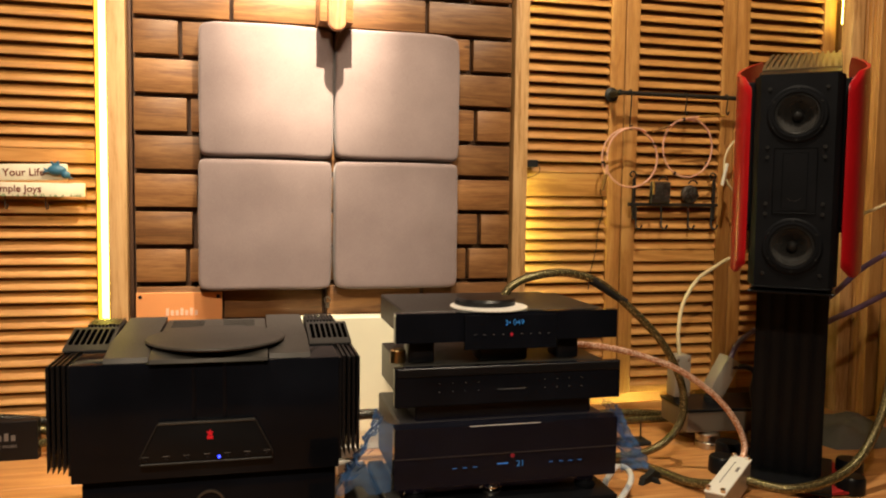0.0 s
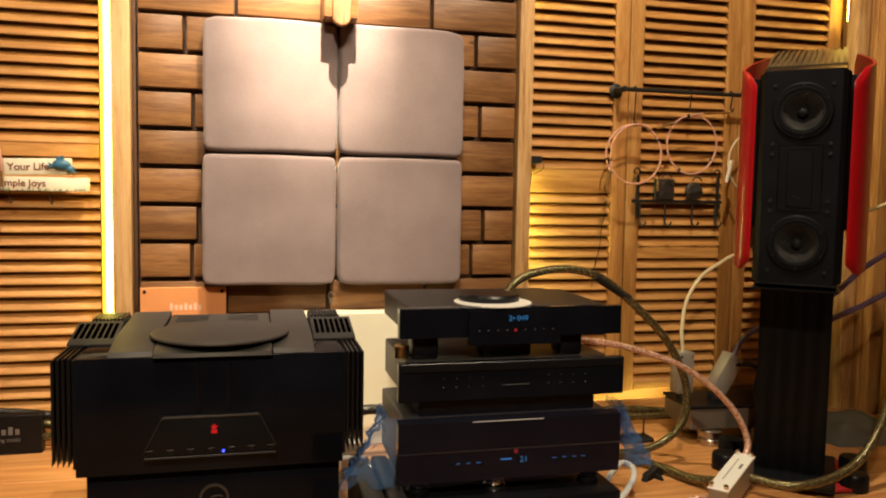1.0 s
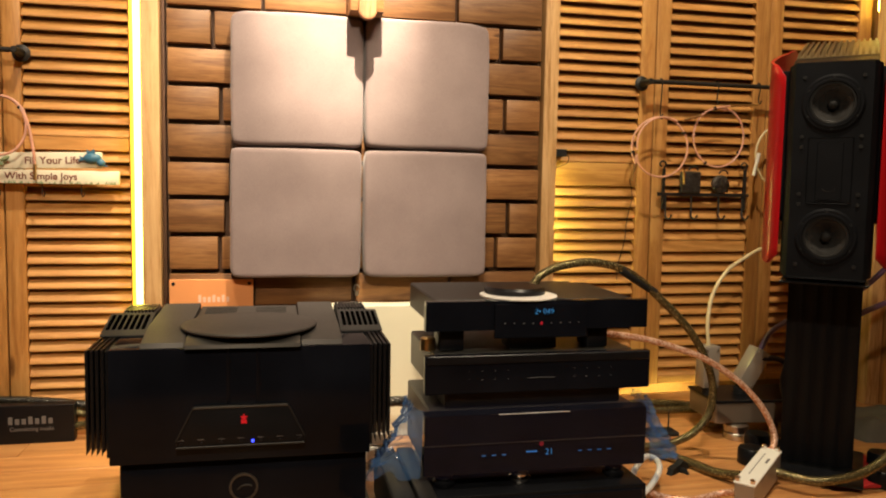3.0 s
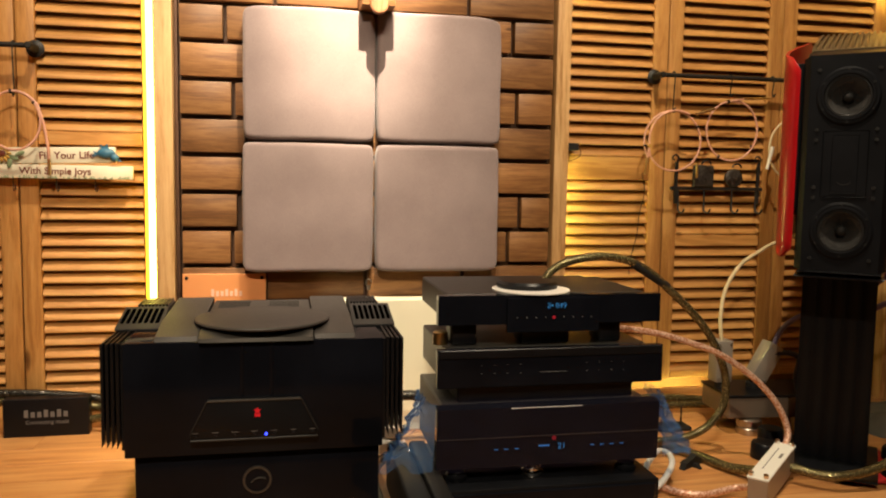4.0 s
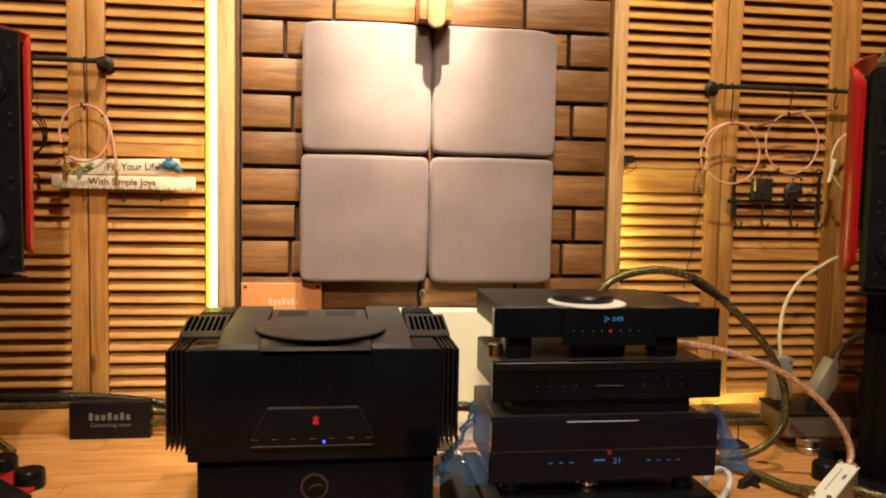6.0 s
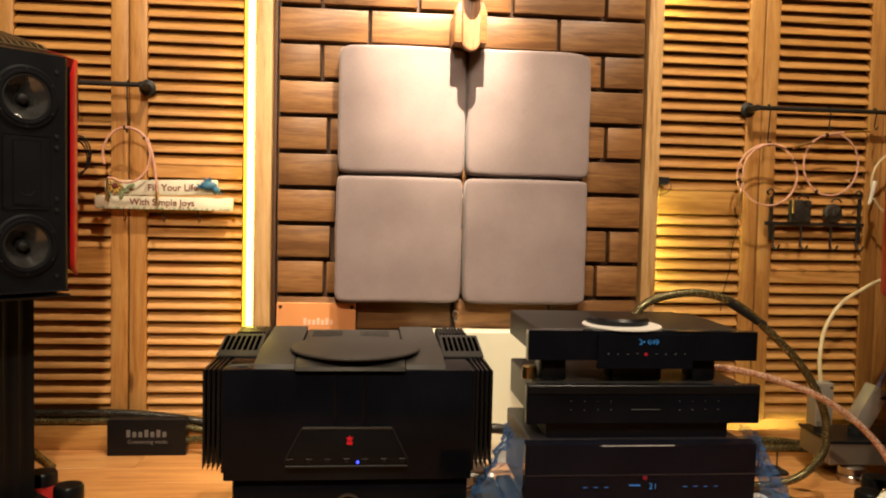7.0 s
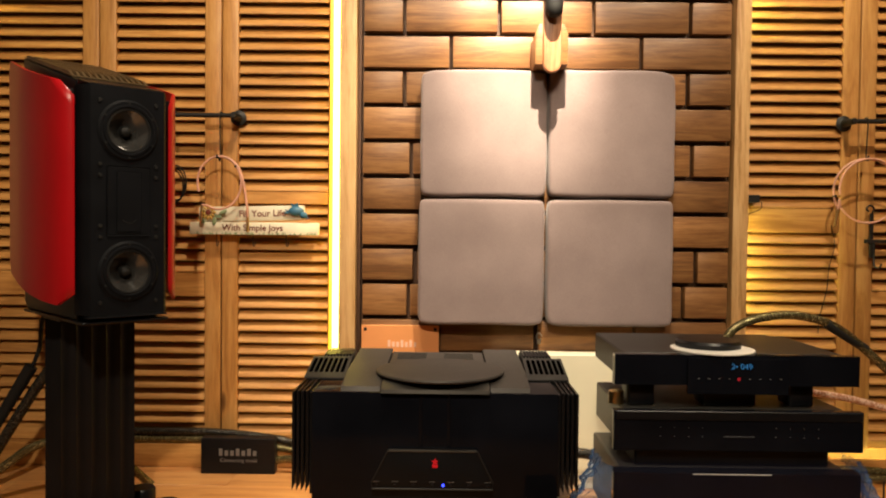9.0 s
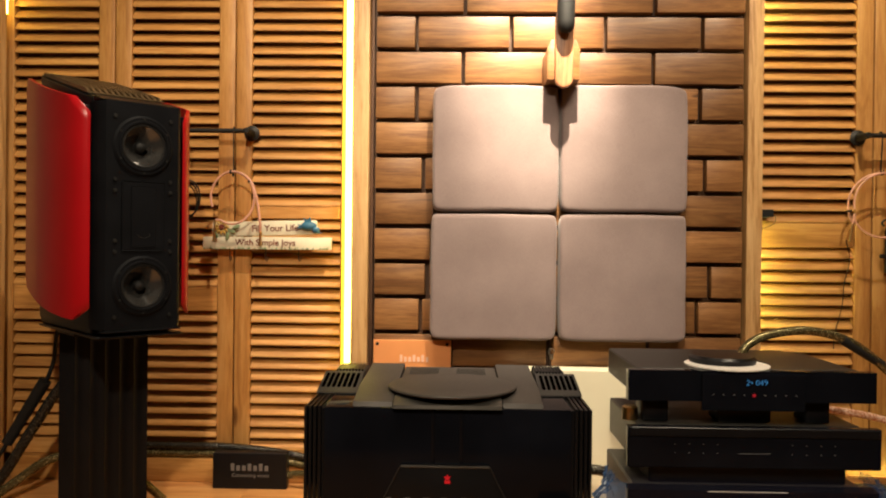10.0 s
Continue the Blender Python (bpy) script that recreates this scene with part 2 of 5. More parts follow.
def turned(bm, profile, n=32, axis="z", at=(0, 0, 0)):
    """A body of revolution from (radius, height) pairs; closes on the axis where the radius is 0."""
    rings = []
    for r, h in profile:
        ring = []
        for i in range(n if r > 0 else 1):
            a = 2 * math.pi * i / n
            p = (r * math.cos(a), r * math.sin(a), h)
            p = {"z": p, "y": (p[0], p[2], p[1]), "x": (p[2], p[0], p[1])}[axis]
            ring.append(bm.verts.new(Vector(p) + Vector(at)))
        rings.append(ring)
    for a, b in zip(rings, rings[1:]):
        if len(a) == 1 and len(b) == 1:
            continue
        for i in range(n):
            j = (i + 1) % n
            if len(a) == 1:
                bm.faces.new((a[0], b[i], b[j]))
            elif len(b) == 1:
                bm.faces.new((a[i], a[j], b[0]))
            else:
                bm.faces.new((a[i], a[j], b[j], b[i]))
    return bm


def tube(bm, pts, r, n=10, steps=8, r_end=None):
    """A round cable through the points."""
    P = [Vector(p) for p in pts]
    P = [2 * P[0] - P[1]] + P + [2 * P[-1] - P[-2]]
    line = []
    for i in range(1, len(P) - 2):
        for s in range(steps):
            t = s / steps
            a, b, c, d = P[i - 1:i + 3]
            line.append(0.5 * ((2 * b) + (c - a) * t + (2 * a - 5 * b + 4 * c - d) * t * t + (3 * b - a - 3 * c + d) * t ** 3))
    line.append(P[-2])
    up = Vector((0.13, 0.21, 0.97))
    rings = []
    for i, p in enumerate(line):
        d = (line[min(i + 1, len(line) - 1)] - line[max(i - 1, 0)]).normalized()
        u = (up - d * up.dot(d)).normalized()
        up = u
        v = d.cross(u)
        k = i / (len(line) - 1)
        rad = r if r_end is None else r + (r_end - r) * k
        rings.append([bm.verts.new(p + rad * (math.cos(2 * math.pi * j / n) * u + math.sin(2 * math.pi * j / n) * v)) for j in range(n)])
    for a, b in zip(rings, rings[1:]):
        for j in range(n):
            bm.faces.new((a[j], a[(j + 1) % n], b[(j + 1) % n], b[j]))
    bm.faces.new(rings[0][::-1])
    bm.faces.new(rings[-1])
    return bm


def mesh_of(name, bm, mat, smooth=None):
    bmesh.ops.recalc_face_normals(bm, faces=bm.faces[:])
    me = bpy.data.meshes.new(name)
    bm.to_mesh(me)
    bm.free()
    me.materials.append(mat)
    if smooth is not None:
        me.shade_smooth()
        me.set_sharp_from_angle(angle=radians(smooth))
    return me


def part(name, bm, mat, parent=None, label="", smooth=35):
    ob = new(name, mesh_of(name, bm, mat, smooth))
    if parent:
        ob.parent = parent
    if label:
        ob["label"] = label
    return ob


def shared(name, me, parent, x, y, z):
    ob = new(name, me)
    ob.parent, ob.location = parent, (x, y, z)
    return ob


def thing(name, label, category, at=(0, 0, 0), turn=0, group="", kind=""):
    ob = new(name)
    ob.matrix_world = pose(*at, 0, 0, turn)
    return tagged(ob, label, category, group, kind)


def B():
    return bmesh.new()


def lettering(name, text, size, mat, parent, m, label="", thin=0.0):
    cu = bpy.data.curves.new("letters", "FONT")
    cu.body, cu.size, cu.extrude, cu.align_x, cu.align_y = text, size, 0.0006, "CENTER", "CENTER"
    cu.offset = -thin * size
    tmp = bpy.data.objects.new("letters", cu)
    me = bpy.data.meshes.new_from_object(tmp)
    bpy.data.objects.remove(tmp)
    me.materials.clear()
    me.materials.append(mat)
    ob = new(name, me)
    ob.parent, ob.matrix_basis = parent, m
    if label:
        ob["label"] = label
    return ob


FRONT = pose(0, 0, 0, 90, 0, 0)


def facing(x, y, z):
    """Upright lettering that faces the room."""
    return pose(x, y, z) @ FRONT


# ---- structure ----
XL, XR, YB, YF, ZC = -1.78, 1.90, 2.58, -1.7, 2.5


def plain(name, mat, label, x0, x1, y0, y1, z0, z1, category="wall"):
    ob = part(name, box(B(), x0, x1, y0, y1, z0, z1), mat)
    return tagged(ob, label, category, kind="structure")


floor = plain("floor", BACKING, "light brown wooden board floor", XL - 0.1, XR + 0.1, YF - 0.1, YB + 0.1, -0.06, -0.012, "floor")
plain("ceiling", PLASTER, "plain dim ceiling over the listening room", XL - 0.1, XR + 0.1, YF - 0.1, YB + 0.1, ZC, ZC + 0.08, "ceiling")
plain("wall_back", BROWNWALL, "dark wall behind the louvred shutters", XL - 0.1, XR + 0.1, YB, YB + 0.1, -0.012, ZC)
plain("wall_left", PLASTER, "plain side wall", XL - 0.1, XL, YF, YB, -0.012, ZC)
plain("wall_right", PLASTER, "plain side wall", XR, XR + 0.1, YF, YB, -0.012, ZC)
plain("wall_front", PLASTER, "plain wall behind the viewer", XL - 0.1, XR + 0.1, YF - 0.1, YF, -0.012, ZC)


# ---- block feature wall ----
def block_wall():
    wall = part("block_wall", box(B(), -0.53, 0.60, 2.432, 2.47, 0.02, 2.3), BACKING)
    tagged(wall, "brown hardwood blocks laid in running bond on a dark board", "wall", kind="structure")
    left, right, pitch, gap = -0.512, 0.566, 0.1033, 0.0135
    joints = {0: (-0.248, 0.025, 0.301), 1: (-0.389, -0.113, 0.16, 0.441), 2: (-0.252, 0.025, 0.3), 3: (-0.387, -0.11, 0.16, 0.435),
              4: (-0.33, -0.05, 0.22), 5: (-0.365, -0.09, 0.18, 0.451), 6: (-0.333, -0.05, 0.22), 7: (-0.338, -0.05, 0.22),
              8: (-0.352, -0.08, 0.19, 0.467), 9: (-0.372, -0.1, 0.17, 0.432), 10: (-0.28, 0.004, 0.29)}
    made = {}
    for row in range(-7, 11):
        top = 1.509 - pitch * row
        js = joints.get(row, joints[1] if row % 2 else joints[0])
        edges = (left, *js, right)
        for a, b in zip(edges, edges[1:]):
            w = round(b - a - gap * 0.8, 3)
            if w not in made:
                made[w] = mesh_of("block", box(B(), 0, w, 0, 0.034, 0, pitch - gap, 0.0025, 2), BLOCK, 40)
            ob = shared("block", made[w], wall, a + gap * 0.4 + random.uniform(-0.001, 0.001), 2.398 + random.uniform(-0.004, 0.004), top - pitch + gap / 2)
            ob.rotation_euler = (0, random.uniform(-0.003, 0.003), 0)
    return wall


def post(name, x0, x1, y0, y1, z0, z1, mat, label):
    return tagged(part(name, box(B(), x0, x1, y0, y1, z0, z1, 0.004, 2), mat), label, "post", kind="structure")


post("trim_left", -0.574, -0.525, 2.385, 2.478, 0.0, 2.3, PINE_PALE, "pale pine post framing the block wall")
post("trim_right", 0.568, 0.613, 2.385, 2.478, 0.0, 2.3, PINE_PALE, "pale pine post framing the block wall")
post("trim_strip", -0.5245, -0.513, 2.412, 2.431, 0.0, 2.3, BACKING, "dark strip beside the pine post")


def led_tape(x0, x1, y0, y1, z0, z1, mat, label="glowing warm LED tape fixed behind the pine post"):
    return tagged(part("led_strip", box(B(), x0, x1, y0, y1, z0, z1), mat), label, "light strip")


led = thing("led_strip", "glowing warm LED profile fixed behind the pine post", "light strip")
part("diffuser", box(B(), -0.6005, -0.5755, 2.440, 2.472, 0.03, 2.25), STRIP, led, "bright pale yellow diffuser")
# Added glowing band that imitates the yellow bloom left of the diffuser.
part("bloom_band", box(B(), -0.6095, -0.6010, 2.444, 2.472, 0.03, 2.25), STRIPBLOOM, led, "added deeper yellow band for the bloom beside the diffuser")
led_tape(0.6135, 0.6175, 2.452, 2.474, 0.50, 0.77, STRIPDIM)
led_tape(0.6135, 0.6175, 2.452, 2.474, 1.34, 2.2, STRIPDIM)
led_tape(-1.645, -1.634, 2.4505, 2.456, 1.42, 2.2, STRIPSOFT)
led_tape(1.772, 1.783, 2.4505, 2.456, 1.34, 2.2, STRIPSOFT)
led_tape(0.90, 1.20, 2.4885, 2.494, 0.012, 0.030, STRIPDIM, "glowing warm LED tape lying along the skirting")


# ---- louvred shutters ----
def slat_mesh(w):
    bm, pts = B(), []
    for i in range(14):
        a = 2 * math.pi * i / 14
        u, v = 0.0205 * math.copysign(abs(math.cos(a)) ** 0.7, math.cos(a)), 0.0048 * math.sin(a)
        k = radians(47)
        pts.append((u * math.cos(k) - v * math.sin(k), u * math.sin(k) + v * math.cos(k)))
    prism(bm, pts, "x", 0, w)
    return mesh_of("slat", bm, PINE, 50)


def shutter(x0, x1, rails, z1=2.25, stile=0.052, base=0.075, pitch=0.0358, phase=1.435):
    """A louvred shutter leaf between x0 and x1; rails: (z low, z high) of its middle rails."""
    d = thing("shutter", "honey pine louvred shutter leaf against the wall", "shutter", (x0, 2.5, 0), group="louvred shutters")
    w = x1 - x0
    for a in (0, w - stile):
        part("stile", box(B(), a + 0.0015, a + stile - 0.0015, 0, 0.03, base, z1, 0.003, 2), PINE_UP, d)
    grid = [phase + k * pitch for k in range(-40, 23)]
    snapped = []
    for a, b in rails:
        below, above = max(g for g in grid if g < a), min(g for g in grid if g > b)
        snapped.append((below + 0.0165, above - 0.0165))
    every = [(base, base + 0.03), *snapped, (z1 - 0.08, z1)]
    for a, b in every:
        part("rail", box(B(), stile, w - stile, 0.003, 0.028, a, b, 0.002), PINE, d)
    me = slat_mesh(w - 2 * stile)
    z = phase + 22 * pitch
    while z > base + 0.03:
        if all(z < a - 0.004 or z > b + 0.004 for a, b in every) and z < z1 - 0.1:
            ob = shared("slat", me, d, stile, 0.016, z + random.uniform(-0.001, 0.001))
            ob.rotation_euler = (random.uniform(-0.03, 0.03), random.uniform(-0.002, 0.002), 0)
        z -= pitch
    return d


MID = (0.752, 0.822)
shutter(-0.950, -0.573, [(0.793, 0.856)])
shutter(-1.324, -0.951, [(0.52, 0.582)])
shutter(-1.690, -1.325, [(0.52, 0.582)])
shutter(0.58, 0.985, [MID])
shutter(0.986, 1.395, [(0.505, 0.552)])
shutter(1.396, 1.79, [(0.505, 0.552)])
post("trim_far_right", 1.768, 1.819, 2.40, 2.45, 0.0, 2.3, PINE_PALE, "pale pine post at the corner of the shutters")
post("trim_far_left", -1.775, -1.632, 2.40, 2.45, 0.0, 2.3, PINE_PALE, "pale pine board at the corner")
tagged(part("baseboard", box(B(), -1.63, -0.58, 2.478, 2.53, 0.0, 0.073, 0.004, 2), PINE), "pine skirting under the shutters", "skirting", kind="structure")
tagged(part("baseboard", box(B(), 0.62, 1.80, 2.474, 2.488, 0.0, 0.05, 0.003, 2), PINE), "pine skirting under the shutters", "skirting", kind="structure")


def side_panel():
    d = thing("pine_screen", "pale pine boards with deep grooves standing at the side wall", "screen", (1.82, 2.46, 0))
    y = 0.0
    for i, w in enumerate((0.022, 0.022, 0.022, 0.022, 0.022, 0.022, 0.05, 0.04, 0.022, 0.022, 0.05, 0.11, 0.04, 0.09, 0.1, 0.1)):
        deep = 0.045 if i in (6, 10) else random.uniform(0, 0.008)
        part("board", box(B(), deep, 0.07, y - w + 0.005, y, 0, 2.3, 0.002), BLOCK if i in (6, 10) else PINE_UP, d)
        y -= w
    part("backing_board", box(B(), 0.0701, 0.078, y, 0, 0, 2.3), BACKING, d)
    return d


side_panel()


# ---- cushions on the wall ----
def pad(x0, x1, z0, z1, seed, outer, top):
    bm, n = B(), 30
    w, h, T = x1 - x0, z1 - z0, 0.046
    rnd = random.Random(seed)
    ph = [rnd.uniform(0, 6.28) for _ in range(4)]
    grid = []
    for j in range(n + 1):
        row = []
        for i in range(n + 1):
            u, v = math.sin((i / n - 0.5) * math.pi) , math.sin((j / n - 0.5) * math.pi)
            cx = u * (1 - 0.035 * abs(v) ** 14)
            cz = v * (1 - 0.035 * abs(u) ** 14) - (0.055 * max(0, u * outer) ** 9 * max(0, v) ** 3 if top else 0)
            edge = (max(0, 1 - abs(u) ** 100) * max(0, 1 - abs(v) ** 100)) ** 0.5
            bulge = T * edge * (0.80 + 0.20 * (1 - u * u))
            wob = 0.0010 * math.sin(5 * u + ph[0]) + 0.0010 * math.sin(6 * v + ph[1])
            row.append(bm.verts.new((cx * w / 2 + wob * abs(v), -bulge - wob * edge, cz * h / 2 + wob * abs(u) * 1.4)))
        grid.append(row)
    for j in range(n):
        for i in range(n):
            bm.faces.new((grid[j][i], grid[j][i + 1], grid[j + 1][i + 1], grid[j + 1][i]))
    rim = grid[0][:] + [r[-1] for r in grid[1:]] + grid[-1][-2::-1] + [r[0] for r in grid[-2:0:-1]]
    back = [bm.verts.new((v.co.x, 0.004, v.co.z)) for v in rim]
    for i in range(len(rim)):
        k = (i + 1) % len(rim)
        bm.faces.new((rim[k], rim[i], back[i], back[k]))
    bm.faces.new(back)
    d = thing("acoustic_pad", "square greige felt acoustic pad hung on the block wall", "acoustic panel", ((x0 + x1) / 2, 2.382, (z0 + z1) / 2), 0, "acoustic pads")
    part("felt_cover", bm, FELT, d, smooth=60)
    part("backing_board", box(B(), -w / 2 + 0.012, w / 2 - 0.012, 0.0042, 0.015, -h / 2 + 0.012, h / 2 - 0.012), BACKING, d, "thin dark backing board")
    return d


pad(-0.339, 0.024, 0.829, 1.192, 1, -1, True)
pad(0.026, 0.389, 0.829, 1.193, 2, 1, True)
pad(-0.342, 0.020, 0.462, 0.824, 3, -1, False)
pad(0.026, 0.388, 0.460, 0.825, 4, 1, False)


def wall_hook():
    d = thing("wall_hook", "wooden wall hook with a dark rubber grip above the pads", "hook", (0.022, 2.39, 0))
    prism(B_ := B(), [(-0.045, 1.19), (0.045, 1.19), (0.045, 1.275), (0.034, 1.30), (-0.034, 1.30), (-0.045, 1.275)], "y", -0.118, 0.004, 0.003)
    part("mount", B_, BLOCK, d)
    bm, pts = B(), []
    for i in range(24):
        a = 2 * math.pi * i / 24
        pts.append((0.025 * math.cos(a), (1.190 if math.sin(a) < 0 else 1.352) + 0.026 * math.sin(a)))
    prism(bm, pts, "y", -0.136, -0.119, 0.005, 3)
    part("wooden_arm", bm, CHERRY, d, "reddish wooden arm with a round end")
    bm = B()
    turned(bm, [(0, 1.303), (0.014, 1.307), (0.022, 1.318), (0.024, 1.335), (0.024, 1.42), (0.02, 1.44), (0, 1.445)], 24, at=(0, -0.160, 0.002))
    part("rubber_grip", bm, RUBBER, d)
    part("grip_bracket", box(B(), -0.008, 0.008, -0.155, -0.128, 1.336, 1.352, 0.002), RUBBER, d)
    return d


wall_hook()


# ---- amplifier ----
def amplifier():
    d = thing("amplifier", "large gloss black power amplifier with finned sides on its power supply", "amplifier", (-0.278, 1.673, 0))
    bm = box(B(), -0.246, 0.246, 0, 0.36, 0.187, 0.409, 0.003, 2)
    part("body", bm, GLOSS, d)
    for s in (-1, 1):
        bm = B()
        prism(bm, [(0.004, 0.4095), (0.012, 0.418), (0.10, 0.432), (0.355, 0.442), (0.355, 0.4095)], "x", s * 0.11, s * 0.19, 0.002)
        part("top_cover", bm, LID, d)
    bm = B()
    prism(bm, [(-0.012, 0.4095), (-0.010, 0.4165), (0.012, 0.4255), (0.10, 0.4285), (0.355, 0.434), (0.355, 0.4095)], "x", -0.108, 0.108, 0.0015)
    part("centre_cover", bm, GREY, d)
    for x in (-0.06, 0.05):
        bm = B()
        for k in range(7):
            box(bm, x - 0.034, x + 0.034, 0.262 + k * 0.011, 0.267 + k * 0.011, 0.4306 + k * 0.0003, 0.4335 + k * 0.0003)
        part("vent", bm, LID, d)
    bm = B()
    turned(bm, [(0, 0.4302), (0.130, 0.4302), (0.135, 0.432), (0.136, 0.4345), (0.134, 0.437), (0.128, 0.4385), (0, 0.439)], 64, at=(0.008, 0.110, 0.0))
    part("round_top_plate", bm, LID, d, "charcoal round plate lying on the top cover")
    for s in (-1, 1):
        sink = part("heat_sink", box(B(), s * 0.2462, s * 0.252, 0.012, 0.36, 0.2, 0.405), SATIN, d)
        for i in range(4):
            x = 0.2525 + 0.0098 * i
            bm = B()
            prism(bm, [(s * x, 0.411 - 0.0012 * i), (s * (x + 0.0062), 0.409 - 0.0012 * i), (s * (x + 0.0062), 0.206), (s * x, 0.222)], "y", 0.002 + 0.003 * i, 0.15, 0.0012, 1)
            part("fin", bm, SATIN, sink)
        part("sink_block", box(B(), s * 0.2525, s * 0.286, 0.15, 0.30, 0.2, 0.4095, 0.003), SATIN, sink)
        bm = B()
        prism(bm, [(0.128, 0.4097), (0.128, 0.4125), (0.135, 0.4155), (0.245, 0.4385), (0.252, 0.4385), (0.252, 0.4097)], "x", s * 0.196, s * 0.286, 0.0015)
        part("sink_cover", bm, SINKTOP, sink)
        # Solid black strips; the shade inside the slots is put into their colour.
        for k in range(7):
            bm, x, out = B(), 0.203 + 0.0115 * k, []
            for q in range(12):
                a = 2 * math.pi * q / 12
                out.append((s * (x + 0.0042 + 0.0040 * math.cos(a)), 0.194 + (0.036 if math.sin(a) > 0 else -0.036) + 0.0036 * math.sin(a)))
            prism(bm, out, "z", -0.0012, 0.0012)
            for v in bm.verts:
                v.co.z += 0.4155 + (v.co.y - 0.135) * 0.2091 + 0.0002
            part("slot", bm, VOID, sink)
        part("rear_block", box(B(), s * 0.197, s * 0.266, 0.2525, 0.352, 0.4097, 0.438, 0.002), SINKTOP, sink)
        for k in range(9):
            part("fin", box(B(), s * (0.200 + 0.0073 * k), s * (0.2035 + 0.0073 * k), 0.256, 0.348, 0.4382, 0.443), SATIN, sink)
    for x in (-0.028, 0.028):
        bm = B()
        prism(bm, [(x - 0.004, -0.0005), (x, -0.0022), (x + 0.004, -0.0005)], "z", 0.30, 0.4094)
        part("front_ridge", bm, GLOSS, d)
    bm = B()
    prism(bm, [(-0.092, 0.298), (0.084, 0.298), (0.117, 0.232), (0.117, 0.218), (-0.125, 0.218), (-0.125, 0.232)], "y", -0.014, -0.0005, 0.004)
    panel = part("control_panel", bm, COLUMN, d)
    bm = B()
    prism(bm, [(-0.090, 0.2985), (0.082, 0.2985), (0.085, 0.2945), (-0.093, 0.2945)], "y", -0.0165, -0.010, 0.001)
    part("top_edge", bm, GREY, panel)
    for a, b in (((-0.0925, 0.2965), (-0.1245, 0.2325)), ((0.0845, 0.2965), (0.1165, 0.2325))):
        bm = B()
        tube(bm, [(a[0], -0.0140, a[1]), ((a[0] + b[0]) / 2, -0.0140, (a[1] + b[1]) / 2), (b[0], -0.0140, b[1])], 0.0016, 6, 2)
        part("side_edge", bm, TOPMETAL, panel)
    part("button_bar", box(B(), -0.124, 0.116, -0.0175, -0.0142, 0.2185, 0.2225, 0.001), TOPMETAL, panel)
    bm = B()
    star = []
    for i in range(10):
        a, r = math.pi / 2 + i * math.pi / 5, (0.0075 if i % 2 == 0 else 0.0036)
        star.append((0.001 + r * math.cos(a), 0.275 + r * math.sin(a)))
    prism(bm, star, "y", -0.0152, -0.0142)
    box(bm, -0.0045, 0.0065, -0.0152, -0.0142, 0.2635, 0.2695)
    part("red_emblem", bm, REDLED, panel, "small glowing red emblem")
    for i in range(7):
        x = -0.115 + 0.0368 * i
        bm = B()
        turned(bm, [(0.0028, -0.0142), (0.0028, -0.0162), (0, -0.0168)], 14, "y", (x, 0, 0.228))
        part("legend", box(B(), x - 0.006, x + 0.006, -0.0149, -0.0141, 0.2345, 0.2353), GREYINK, panel)
        part("button", bm, SATIN, panel)
    bm = B()
    turned(bm, [(0.0026, -0.0142), (0.0024, -0.0172), (0, -0.0178)], 14, "y", (0.0175, 0, 0.2285))
    part("blue_lamp", bm, BLUELED, panel, "glowing blue LED")
    return d


def power_supply():
    d = thing("power_supply", "black power supply unit with a ring emblem under the amplifier", "amplifier", (-0.273, 1.69, 0))
    part("body", box(B(), -0.236, 0.236, 0, 0.32, 0.022, 0.1865, 0.004, 2), GLOSS, d)
    bm = B()
    turned(bm, [(0.0235, -0.001), (0.0235, -0.004), (0.0275, -0.004), (0.0285, -0.0005)], 40, "y", (-0.006, 0, 0.126))
    part("emblem_ring", bm, GREY, d)
    bm = B()
    tube(bm, [(-0.018, -0.002, 0.121), (-0.008, -0.002, 0.129), (0.004, -0.002, 0.13), (0.01, -0.002, 0.127)], 0.0017, 6, 4)
    part("emblem_mark", bm, GREY, d)
    part("base_plate", box(B(), -0.262, 0.262, -0.02, 0.34, 0.0, 0.021, 0.003), SATIN, d)
    return d


amplifier()
power_supply()
for x0, x1 in ((0.008, 0.056), (0.061, 0.099)):
    tagged(part("side_plinth", box(B(), x0, x1, 1.42, 1.925, 0.0, 0.108, 0.006, 3), TOPMETAL), "dark grey metal plinth beside the stacked players", "plinth", "grey plinths")


